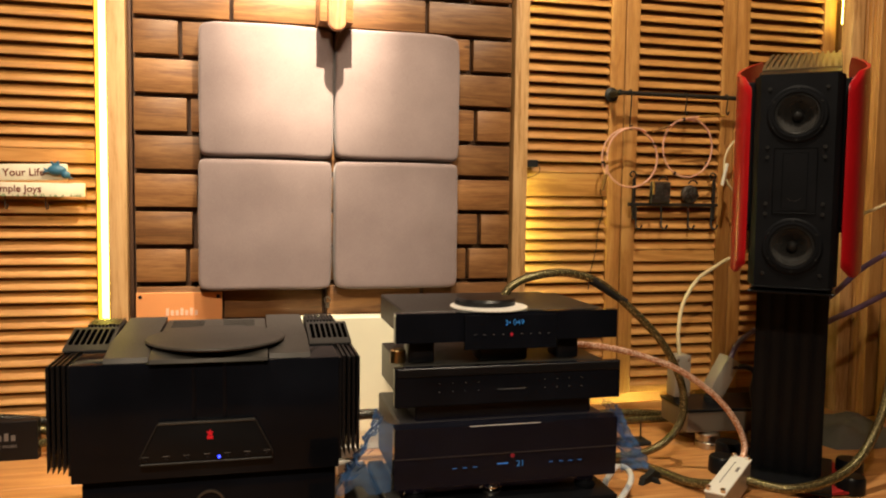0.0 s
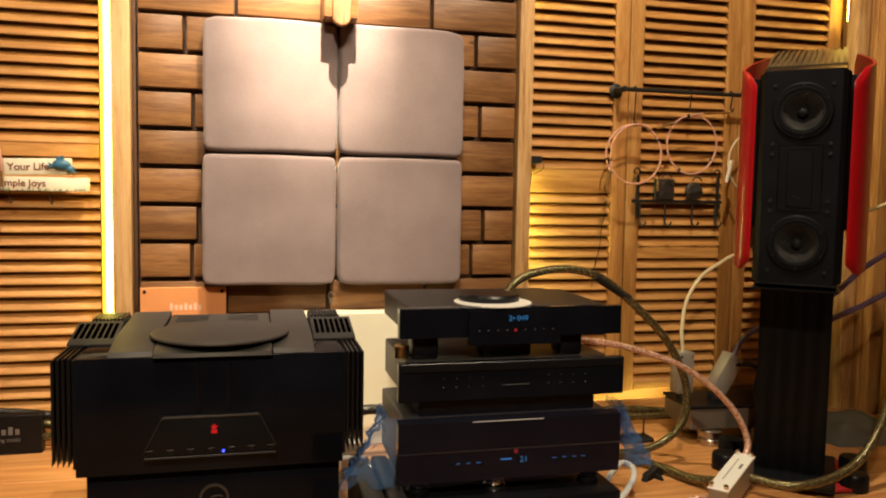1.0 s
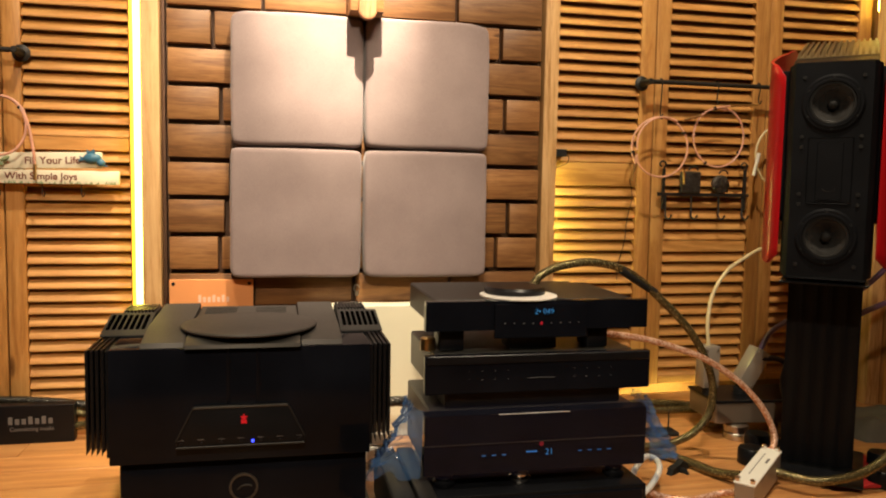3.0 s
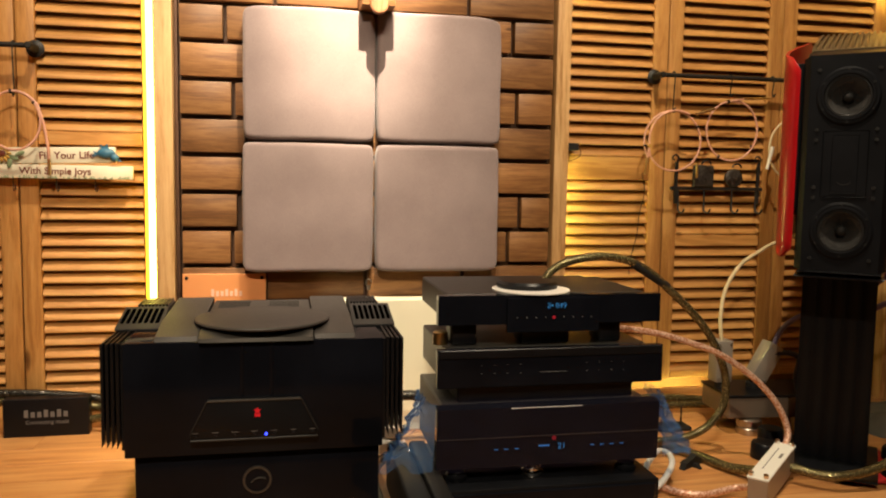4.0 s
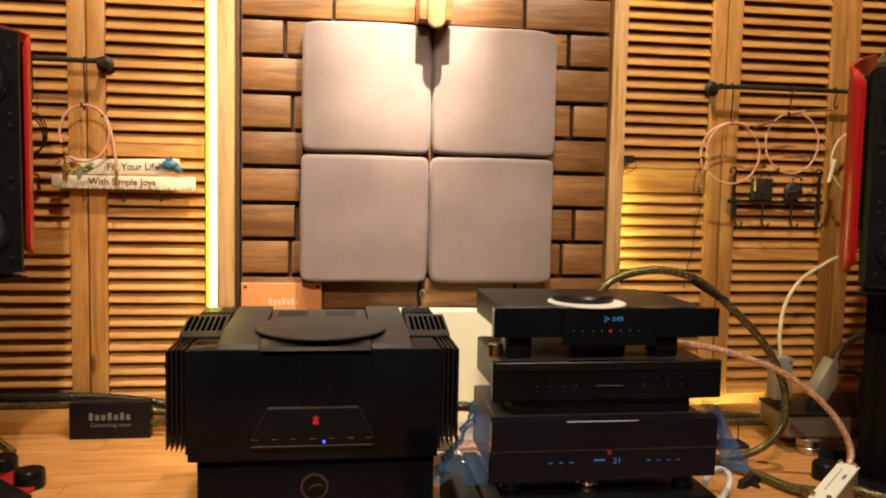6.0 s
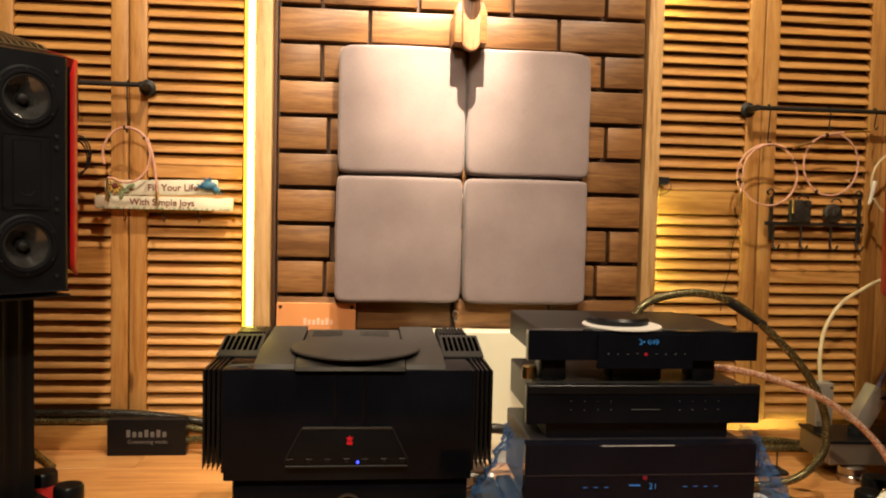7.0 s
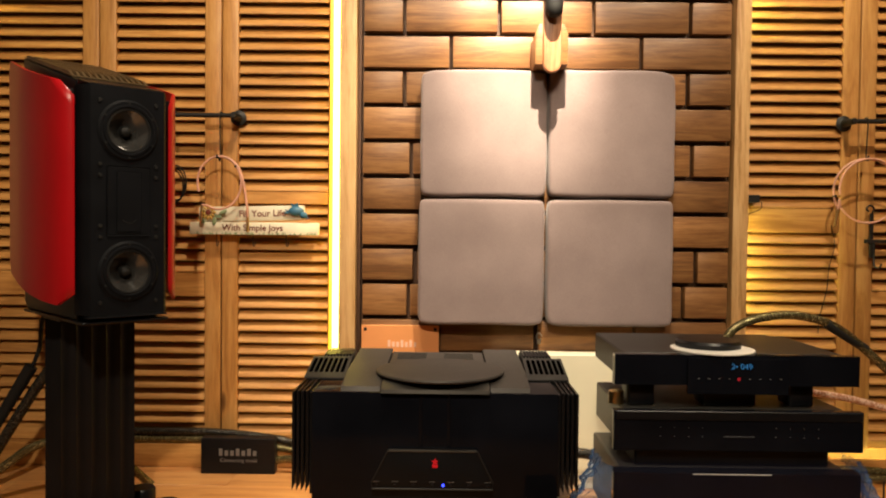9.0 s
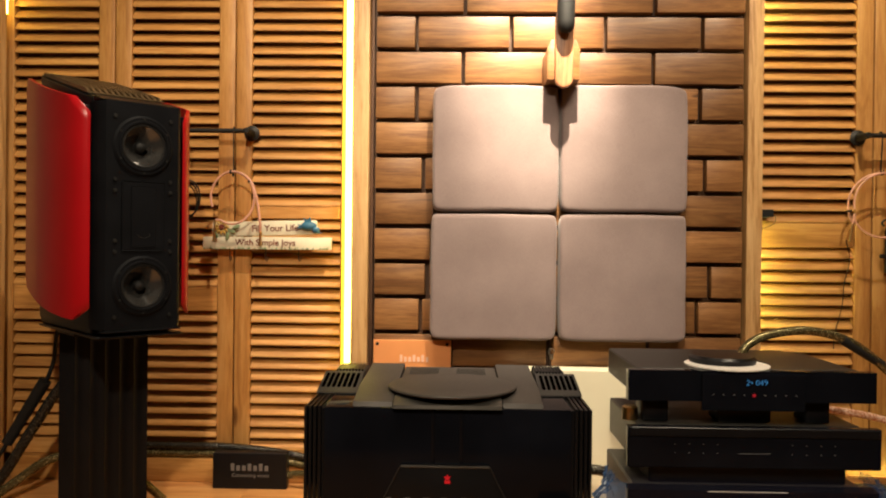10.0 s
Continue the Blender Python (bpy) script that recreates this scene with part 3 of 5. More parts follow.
# ---- player stack ----
def cd_player():
    d = thing("cd_player", "black disc player with a round top lid and blue display", "disc player", (0.338, 1.72, 0))
    part("front_panel", box(B(), -0.25, 0.25, 0, 0.02, 0.421, 0.4835), GLOSS, d)
    ch = part("chassis", box(B(), -0.228, 0.19, 0.021, 0.325, 0.424, 0.4842, 0.003), TOPMETAL, d)
    part("side_wing", box(B(), 0.191, 0.236, 0.021, 0.325, 0.424, 0.4805, 0.003), TOPMETAL, d)
    bm = B()
    turned(bm, [(0, 0.4846), (0.086, 0.4846), (0.086, 0.487), (0, 0.487)], 56, at=(-0.027, 0.072, 0))
    part("white_ring", bm, PAPER, d, "white ring round the lid")
    bm = B()
    turned(bm, [(0, 0.4875), (0.068, 0.4875), (0.069, 0.497), (0.064, 0.5025), (0, 0.5035)], 56, at=(-0.027, 0.10, 0))
    part("lid", bm, SATIN, d, "round black lid")
    disp = part("display_block", box(B(), -0.103, 0.103, -0.010, -0.0005, 0.405, 0.4785, 0.0006), GLOSS, d)
    lettering("display_digits", "2\u2022 049", 0.0165, CYAN, disp, facing(0.006, -0.0108, 0.4615), thin=0.03)
    for i in range(9):
        if i == 4:
            bm = B()
            turned(bm, [(0, -0.0107), (0.0036, -0.0107), (0.0036, -0.0114), (0, -0.0114)], 12, "y", (0.0, 0, 0.4365))
            part("red_emblem", bm, REDDIM, disp)
            continue
        part("legend", box(B(), -0.0825 + 0.0207 * i, -0.0795 + 0.0207 * i, -0.0112, -0.0103, 0.4365, 0.4374), WHITELED, disp)
    for x0, x1, mat in ((-0.215, -0.16, SATIN), (0.12, 0.17, SATIN), (-0.06, 0.05, SATIN)):
        part("foot", box(B(), x0, x1, 0.025, 0.09, 0.3725, 0.423, 0.006, 2), mat, d)
    bm = B()
    turned(bm, [(0, 0.3725), (0.016, 0.3725), (0.016, 0.398), (0.012, 0.401), (0, 0.401)], 24, at=(-0.235, 0.05, 0))
    part("spike_foot", bm, BRASS, d, "gilt round foot")
    return d


def preamp_upper():
    d = thing("tuner", "gloss black flat preamplifier with tiny dim legends", "preamplifier", (0.34, 1.71, 0))
    part("front_panel", box(B(), -0.254, 0.254, 0, 0.018, 0.288, 0.371, 0.0015), GLOSS, d)
    part("front_lip", box(B(), -0.25, 0.25, -0.004, -0.0005, 0.352, 0.3705, 0.0015), SATIN, d)
    part("chassis", box(B(), -0.234, 0.222, 0.019, 0.29, 0.29, 0.3715, 0.003), SIDE, d)
    for x0 in (-0.16, 0.075):
        for i in range(4):
            for z in (0.318, 0.336):
                part("legend", box(B(), x0 + 0.0285 * i, x0 + 0.0285 * i + 0.0022, -0.0008, 0.0005, z, z + 0.0008), WHITELED if z < 0.33 else GREYINK, d)
    part("legend_line", box(B(), -0.03, 0.032, -0.0008, 0.0005, 0.3185, 0.3189), WHITELED, d)
    return d


def preamp_lower():
    d = thing("preamplifier", "gloss black preamplifier with blue digits, still in plastic film", "preamplifier", (0.334, 1.70, 0))
    bm = B()
    prism(bm, [(0.02, 0.112), (0.0, 0.118), (0.0, 0.182), (-0.004, 0.1825), (-0.004, 0.247), (0.02, 0.252)], "x", -0.25, 0.25, 0.0015, 1)
    front = part("front_panel", bm, GLOSS, d)
    part("chassis", box(B(), -0.236, 0.226, 0.021, 0.29, 0.114, 0.252, 0.003), SIDE, d)
    part("front_lip", box(B(), -0.2485, 0.2485, -0.0052, -0.0042, 0.1828, 0.1842), GREY, d)
    part("upper_plinth", box(B(), -0.20, 0.20, 0.03, 0.27, 0.2525, 0.2875, 0.003), SATIN, d)
    # White strip stands in for a lamp's reflection along the top edge.
    part("top_highlight", box(B(), -0.09, 0.068, -0.0062, -0.0045, 0.2452, 0.2464), WHITEPAINT, front, "painted highlight line along the top of the front")
    lettering("display_digits", "21", 0.019, CYAN, front, facing(0.026, -0.0006, 0.157), thin=0.025)
    part("legend", box(B(), -0.026, -0.002, -0.0007, 0.0005, 0.1585, 0.1612), CYANDIM, front)
    for x0, n in ((-0.125, 3), (0.092, 4)):
        for i in range(n):
            part("legend", box(B(), x0 + 0.0225 * i, x0 + 0.0225 * i + 0.009, -0.0007, 0.0005, 0.1555, 0.1566), CYANDIM, front)
    bm = B()
    turned(bm, [(0, 0.0002), (0.005, 0.0002), (0.005, -0.0008), (0, -0.0008)], 12, "y", (0.008, 0, 0.176))
    part("red_emblem", bm, REDDIM, front)
    for x in (-0.20, -0.03, 0.19):
        bm = B()
        turned(bm, [(0, 0.086), (0.022, 0.086), (0.024, 0.09), (0.024, 0.096), (0.018, 0.1), (0.02, 0.106), (0.016, 0.1125), (0, 0.1125)], 32, at=(x, 0.03, 0))
        part("foot", bm, CHROME if x == -0.03 else SATIN, d)
    return d


def power_unit():
    d = thing("power_unit", "low black component at the bottom of the stack", "preamplifier", (0.338, 1.665, 0))
    part("body", box(B(), -0.236, 0.236, 0, 0.30, 0.0, 0.0855, 0.004, 2), SATIN, d)
    part("front_panel", box(B(), -0.225, 0.225, -0.006, -0.0005, 0.004, 0.078, 0.002), GLOSS, d)
    return d


def film_wrap():
    """Thin film over the front, bunched at both sides and drawn back along the case."""
    d = thing("plastic_film", "crumpled clear bluish plastic film wrapped round the preamplifier", "plastic film", (0.334, 1.70, 0))
    bm, rows = B(), []
    for j in range(15):
        z = 0.116 + 0.143 * j / 14
        rows.append([bm.verts.new((-0.252 + 0.504 * i / 40, -0.013 - 0.006 * noise.noise((i * 0.32 + z * 25, z * 34 - i * 0.1, 3.1)) - 0.0025 * noise.noise((i * 0.9 - z * 60, z * 90 + i * 0.4, 7.7)), z)) for i in range(41)])
    top = rows[-1]
    rows.append([bm.verts.new((v.co.x, 0.05, 0.262 + 0.004 * noise.noise((v.co.x * 30, 1, 1)))) for v in top])
    for a, b in zip(rows, rows[1:]):
        for i in range(40):
            bm.faces.new((a[i], a[i + 1], b[i + 1], b[i]))
    part("front_sheet", bm, FILM, d, smooth=60)
    for s in (-1, 1):
        bm, cols = B(), []
        for k in range(31):
            u = k / 30
            col = []
            for j in range(37):
                v = j / 36
                z = 0.262 - 0.140 * v * (1 + 0.22 * noise.noise((u * 9, 0.3, s)))
                flare = (0.016 + 0.125 * v ** 1.2 * (1 - 0.5 * u)) * min(1, 3 * u + 0.05)
                q = Vector((s * (0.252 + flare), -0.010 + 0.12 * u, z - 0.012 * math.sin(3.0 * u) * v))
                q += 0.013 * noise.noise_vector((u * 5, v * 7, 4.2 + s)) * min(1, 4 * u) * (0.35 + v)
                q += 0.007 * noise.noise_vector((u * 13, v * 17, 8.2 + s)) * min(1, 4 * u)
                crease = 1 - abs(2 * noise.noise((u * 9 + v * 6, v * 11 - u * 5, 2.7 * s)))
                q.x += s * 0.009 * crease ** 3 * min(1, 4 * u)
                if s > 0:
                    q.x = 0.252 + (q.x - 0.252) * 0.85
                q.x = s * max(0.2515, s * q.x)
                col.append(bm.verts.new(q))
            cols.append(col)
        for a, c in zip(cols, cols[1:]):
            for j in range(36):
                bm.faces.new((a[j], c[j], c[j + 1], a[j + 1]))
        part("side_fold", bm, FILMBUNCH, d, "blue tinted crumpled fold", 25)
    return d


cd_player()
preamp_upper()
preamp_lower()
power_unit()
film_wrap()


# ---- loudspeakers on stands ----
def driver(parent, z, y):
    bm = B()
    turned(bm, [(0.0525, 0.001), (0.0525, -0.004), (0.055, -0.0075), (0.060, -0.0075), (0.0615, -0.005), (0.068, -0.005), (0.073, -0.001), (0.073, 0.001)], 48, "y", (0, y, z))
    drv = part("driver", bm, MATT, parent)
    bm = B()
    turned(bm, [(0.0530, -0.003), (0.0515, -0.0055), (0.0490, -0.0055), (0.0475, -0.002)], 48, "y", (0, y, z))
    part("surround", bm, RUBBER, drv)
    bm = B()
    turned(bm, [(0.0478, -0.0018), (0.040, 0.007), (0.029, 0.018), (0.020, 0.028), (0.013, 0.034), (0.012, 0.034)], 48, "y", (0, y, z))
    part("cone", bm, CONE, drv)
    bm = B()
    turned(bm, [(0.0135, 0.034), (0.0140, 0.022), (0.0115, 0.013), (0.006, 0.009), (0, 0.008)], 32, "y", (0, y, z))
    part("dust_cap", bm, RUBBER, drv)
    for k in range(6):
        a = radians(30 + 60 * k)
        bm = B()
        turned(bm, [(0.0030, -0.0052), (0.0028, -0.0066), (0, -0.007)], 10, "y", (0.0645 * math.cos(a), y, z + 0.0645 * math.sin(a)))
        part("bolt", bm, RUBBER, drv)
    return drv


def wing(s):
    """A bowed lacquered side cheek standing off the cabinet; s is its side."""
    bm, rows = B(), []
    nu, nv = 16, 22
    for th in (0, 0.009):
        g = []
        for i in range(nu + 1):
            u = i / nu
            y = 0.018 + 0.442 * u
            x = 0.113 + 0.041 * math.sin(math.pi * u ** 0.62) + 0.004 * u + th
            lo, hi = 0.036 + 0.066 * u, 0.557 + 0.113 * u
            r = 0.03
            cut = 0.0
            e = u * 0.44
            if e < r:
                cut = r - math.sqrt(max(0, r * r - (r - e) ** 2))
            f = (1 - u) * 0.44
            if f < r:
                cut = r - math.sqrt(max(0, r * r - (r - f) ** 2))
            g.append([bm.verts.new((s * x, y, lo + cut + (hi - lo - 2 * cut) * j / nv)) for j in range(nv + 1)])
        rows.append(g)
    a, b = rows
    for i in range(nu):
        for j in range(nv):
            bm.faces.new((a[i][j], a[i + 1][j], a[i + 1][j + 1], a[i][j + 1]))
            bm.faces.new((b[i][j], b[i][j + 1], b[i + 1][j + 1], b[i + 1][j]))
    for i in range(nu):
        for j in (0, nv):
            bm.faces.new((a[i][j], b[i][j], b[i + 1][j], a[i + 1][j]))
    for i in (0, nu):
        for j in range(nv):
            bm.faces.new((a[i][j], a[i][j + 1], b[i][j + 1], b[i][j]))
    return bm


def baffle(z0, z1, holes, r):
    """A bowed front shell with a round opening for each driver."""
    bm = B()
    side = [(-0.088, -0.012), (-0.098, 0.000), (-0.104, 0.016), (-0.107, 0.034), (-0.104, 0.05)]
    rim = side[::-1] + [(-x, y) for x, y in side]
    low = [bm.verts.new((x, y, z0 + (0.004 if abs(x) > 0.09 else 0))) for x, y in rim]
    top = [bm.verts.new((x, y, z1 - (0.004 if abs(x) > 0.09 else 0))) for x, y in rim]
    n = len(rim)
    for i in range(n):
        if i != 4:
            bm.faces.new((low[i], low[(i + 1) % n], top[(i + 1) % n], top[i]))
    bm.faces.new(low[::-1])
    bm.faces.new(top)
    edges = [bm.edges.get((low[4], low[5])), bm.edges.get((top[4], top[5])), bm.edges.get((low[4], top[4])), bm.edges.get((low[5], top[5]))]
    for z in holes:
        ring = [bm.verts.new((r * math.cos(2 * math.pi * k / 48), -0.012, z + r * math.sin(2 * math.pi * k / 48))) for k in range(48)]
        edges += [bm.edges.new((ring[k], ring[(k + 1) % 48])) for k in range(48)]
    bmesh.ops.triangle_fill(bm, use_beauty=True, use_dissolve=False, edges=edges, normal=(0, -1, 0))
    return bm


def speaker(x, y, z0, turn):
    d = thing("loudspeaker", "black two-way loudspeaker with red lacquered side cheeks on a stand", "loudspeaker", (x, y, z0), turn, "pair of loudspeakers")
    d.scale = (SIZE, SIZE, SIZE)
    bm = B()
    prism(bm, [(0.049, 0.0), (0.049, 0.571), (0.435, 0.676), (0.435, 0.02), (0.41, 0.0)], "x", -0.098, 0.098, 0.006, 3)
    body = part("cabinet", bm, SATIN, d)
    part("baffle", baffle(0.0125, 0.557, (0.1172, 0.4532), 0.0527), MATT, d)
    for z in (0.1172, 0.4532):
        driver(d, z, -0.0125)
    part("tweeter_plate", box(B(), -0.052, 0.052, -0.0145, -0.0122, 0.202, 0.368, 0.003), MATT, d)
    part("grille_panel", box(B(), -0.03, 0.03, -0.0165, -0.0147, 0.212, 0.356, 0.002), MATT, d)
    bm = B()
    for k in range(9):
        tube(bm, [(0.016 * math.cos(a), -0.0170, 0.245 + 0.012 * math.sin(a)) for a in (3.5 + 0.3 * k, 3.65 + 0.3 * k)], 0.0007, 5, 1)
    part("tweeter_rim", bm, GREY, d)
    for sx in (-0.067, 0.067):
        for z in (0.045, 0.200, 0.226, 0.345, 0.371, 0.520):
            bm = B()
            turned(bm, [(0.0048, -0.0123), (0.0045, -0.0152), (0, -0.0155)], 12, "y", (sx, 0, z))
            part("bolt", bm, RUBBER, d)
    for s in (-1, 1):
        bm = B()
        flank = [(s * 0.0983, 0.056)]
        for k in range(11):
            u = 0.10 + 0.08 * k
            flank.append((s * (0.109 + 0.041 * math.sin(math.pi * u ** 0.62) + 0.004 * u), 0.018 + 0.442 * u))
        prism(bm, flank + [(s * 0.0983, 0.42)], "z", 0.17, 0.549, 0.002, 1)
        part("side_shoulder", bm, SATIN, d)
        cheek = part("side_cheek", wing(s), RED, d, "glossy red lacquered cheek", 60)
        for z in (0.16, 0.46):
            bm = B()
            turned(bm, [(0.012, s * 0.097), (0.012, s * 0.146)], 12, "x", (0, 0.20, z))
            part("spacer", bm, RUBBER, cheek)
    bm = B()
    prism(bm, [(0.085, 0.5828), (0.085, 0.5845), (0.432, 0.6785), (0.432, 0.6765)], "x", -0.096, 0.096)
    part("top_plate", bm, BRONZE, d)
    for k in range(13):
        bm, x = B(), -0.094 + 0.0150 * k
        prism(bm, [(0.090, 0.5862), (0.112, 0.6000), (0.410, 0.6810), (0.430, 0.6788)], "x", x, x + 0.007)
        part("top_rib", bm, BRONZE, d)
    bm = B()
    prism(bm, [(-0.006, 0.5572), (0.0485, 0.5572), (0.0485, 0.5715), (0.040, 0.5715)], "x", -0.096, 0.096, 0.001, 1)
    part("top_slope", bm, SATIN, d)
    part("base_lip", box(B(), -0.104, 0.104, -0.004, 0.42, -0.0065, -0.0005, 0.002), SATIN, d)
    part("front_trim", box(B(), -0.096, 0.096, -0.0135, 0.012, 0.0085, 0.0120, 0.001), MATT, d, "thin edge under the baffle")
    return d


def stand(x, y, z0, turn):
    d = thing("speaker_stand", "black fluted column stand with a red base plate", "speaker stand", (x, y, 0), turn, "pair of speaker stands")
    d.scale = (SIZE, SIZE, 1)
    bm, pts = B(), []
    n = 5
    w = 0.0926
    for side in range(4):
        for k in range(n):
            for q in range(5):
                t = (k + q / 5) / n
                depth = 0.009 * abs(math.sin(math.pi * (k + q / 5))) ** 0.6 if n else 0
                p = Vector((-w + 2 * w * t, -w + depth))
                a = side * math.pi / 2
                pts.append((p.x * math.cos(a) - p.y * math.sin(a), 0.229 + 0.63 * (p.x * math.sin(a) + p.y * math.cos(a))))
    prism(bm, pts, "z", 0.0205, z0 - 0.0130)
    part("column", bm, COLUMN, d)
    part("top_plate", box(B(), -0.097, 0.097, 0.165, 0.293, z0 - 0.0128, z0 - 0.0062, 0.002), SATIN, d)
    part("plinth", box(B(), -0.12, 0.12, 0.03, 0.35, 0.0125, 0.0202, 0.003, 2), SATIN, d)
    bm = B()
    prism(bm, [(-0.09, 0.055), (0.09, 0.055), (0.20, 0.13), (0.20, 0.30), (0.10, 0.37), (-0.10, 0.37), (-0.20, 0.30), (-0.20, 0.13)], "z", 0.004, 0.012, 0.002, 2)
    part("base_plate", bm, REDCLOTH, d, "red lacquered base plate")
    for fx in (-0.165, 0.165):
        for fy in (0.14, 0.29):
            bm = B()
            turned(bm, [(0, 0), (0.034, 0), (0.037, 0.004), (0.037, 0.038), (0.033, 0.044), (0, 0.045)], 28, at=(fx, fy, 0))
            part("foot", bm, SATIN, d)
    return d


SIZE = 0.93
SPK = ((-0.976, 1.867, 0.5246, 45.3), (1.058, 1.755, 0.5112, -40.5))
for sx, sy, sz, st in SPK:
    stand(sx, sy, sz, st)
    speaker(sx, sy, sz, st)


# ---- signs, plates and boxes ----
def name_bars(parent, x0, x1, z0, z1, y, mat):
    """A name as a row of seven plain upright bars, the first and the fourth taller."""
    w = (x1 - x0) / 7
    for k in range(7):
        high = z1 if k in (0, 3, 5) else z0 + 0.72 * (z1 - z0)
        part("name_bar", box(B(), x0 + k * w, x0 + (k + 0.62) * w, y - 0.001, y, z0, high), mat, parent)


def black_sign():
    d = thing("sign_block", "small black sign block with grey lettering standing on the floor", "sign", (-0.8755, 2.42, 0))
    part("block", box(B(), -0.1105, 0.1105, 0, 0.035, 0, 0.107, 0.002), SATIN, d)
    name_bars(d, -0.056, 0.062, 0.055, 0.076, -0.0002, GREYINK)
    lettering("motto", "Connecting music", 0.0155, GREYINK, d, facing(0.003, -0.0008, 0.041))
    return d


def copper_plate():
    d = thing("name_plate", "brushed copper plate screwed to the block wall", "plate", (-0.393, 2.386, 0.345))
    part("plate", box(B(), -0.113, 0.113, 0, 0.004, 0, 0.1095, 0.0008), COPPER, d)
    for x in (-0.102, 0.102):
        bm = B()
        turned(bm, [(0, -0.002), (0.0045, -0.002), (0.005, 0), (0.004, 0.0155), (0, 0.0155)], 16, "y", (x, 0, 0.098))
        part("screw", bm, RUBBER, d)
    name_bars(d, -0.036, 0.052, 0.046, 0.066, -0.0002, PALEINK)
    return d


def joy_sign():
    d = thing("wooden_sign", "whitewashed two-plank sign with brown writing, a blue bird and a sunflower", "sign", (-0.84, 2.47, 0.713))
    up = part("upper_plank", box(B(), -0.165, 0.153, -0.008, 0.006, 0.042, 0.086, 0.003, 2), PLANK, d)
    up.rotation_euler = (0, radians(-1.5), 0)
    low = part("lower_plank", box(B(), -0.194, 0.196, -0.012, 0.004, 0.0, 0.0375, 0.003, 2), PLANK, d)
    lettering("writing", "Fill Your Life", 0.0275, INK, up, facing(0.026, -0.0088, 0.063), thin=-0.012)
    lettering("writing", "With Simple Joys", 0.0265, INK, low, facing(-0.004, -0.0128, 0.020), thin=-0.012)
    grass = B()
    rnd = random.Random(5)
    for k in range(70):
        x = rnd.uniform(-0.19, 0.19)
        h = rnd.uniform(0.004, 0.011)
        v = [grass.verts.new(p) for p in ((x - 0.002, -0.0126, 0.0), (x + 0.002, -0.0126, 0.0), (x + rnd.uniform(-0.003, 0.003), -0.0128, h))]
        grass.faces.new(v)
    g = part("painted_grass", grass, GREENPAINT, low, "painted green grass along the edge")
    bird = B()
    bmesh.ops.create_icosphere(bird, subdivisions=3, radius=1, matrix=pose(0.128, -0.016, 0.072) @ Matrix.Diagonal((0.024, 0.010, 0.014, 1)))
    bmesh.ops.create_icosphere(bird, subdivisions=2, radius=1, matrix=pose(0.150, -0.017, 0.060) @ Matrix.Diagonal((0.012, 0.009, 0.011, 1)))
    prism(bird, [(0.108, 0.072), (0.094, 0.078), (0.098, 0.070), (0.092, 0.064), (0.108, 0.066)], "y", -0.018, -0.012)
    prism(bird, [(0.118, 0.080), (0.112, 0.096), (0.124, 0.090), (0.132, 0.098), (0.136, 0.082)], "y", -0.020, -0.012)
    prism(bird, [(0.158, 0.056), (0.170, 0.050), (0.158, 0.050)], "y", -0.020, -0.014)
    part("blue_bird", bird, BLUEPAINT, d, "small blue bird figure", 60)
    flower = B()
    for k in range(11):
        a = 2 * math.pi * k / 11
        c = Vector((-0.135 + 0.016 * math.cos(a), -0.017, 0.066 + 0.016 * math.sin(a)))
        bmesh.ops.create_icosphere(flower, subdivisions=1, radius=1, matrix=Matrix.Translation(c) @ pose(0, 0, 0, 0, -math.degrees(a), 0) @ Matrix.Diagonal((0.0085, 0.002, 0.0042, 1)))
    fl = part("sunflower", flower, YELLOWPAINT, d, "yellow sunflower", 60)
    c = B()
    bmesh.ops.create_icosphere(c, subdivisions=2, radius=1, matrix=pose(-0.135, -0.019, 0.066) @ Matrix.Diagonal((0.009, 0.004, 0.009, 1)))
    part("flower_centre", c, INK, fl)
    for x, z, s in ((-0.108, 0.055, 20), (-0.092, 0.066, -30), (-0.155, 0.045, 60), (-0.118, 0.04, 100)):
        leaf = B()
        bmesh.ops.create_icosphere(leaf, subdivisions=2, radius=1, matrix=pose(x, -0.0165, z, 0, s, 0) @ Matrix.Diagonal((0.014, 0.002, 0.006, 1)))
        part("leaf", leaf, GREENPAINT, fl)
    for x in (-0.114, -0.004, 0.096):
        bm = B()
        tube(bm, [(x, -0.004, 0.004), (x, -0.006, -0.02), (x + 0.003, -0.012, -0.034), (x + 0.009, -0.016, -0.030), (x + 0.009, -0.016, -0.020)], 0.0014, 6, 4)
        part("hook", bm, IRON, d)
    return d


PLANK = worn("cream_plank_paint", (0.68, 0.63, 0.47), 0.6, vary=0.16, scale=90, bump=0.3)
GREENPAINT = worn("sage_green_paint", (0.20, 0.26, 0.13), 0.6)
BLUEPAINT = worn("teal_blue_paint", (0.035, 0.13, 0.21), 0.4, vary=0.4)
YELLOWPAINT = worn("yellow_paint", (0.55, 0.33, 0.06), 0.5)
CASTIRON = worn("grey_cast_iron", (0.055, 0.048, 0.040), 0.42, 0.5, vary=0.4, scale=120, bump=0.3)
IRON = worn("black_wrought_iron", (0.018, 0.016, 0.014), 0.5, 0.4, vary=0.3)

black_sign()
copper_plate()
joy_sign()


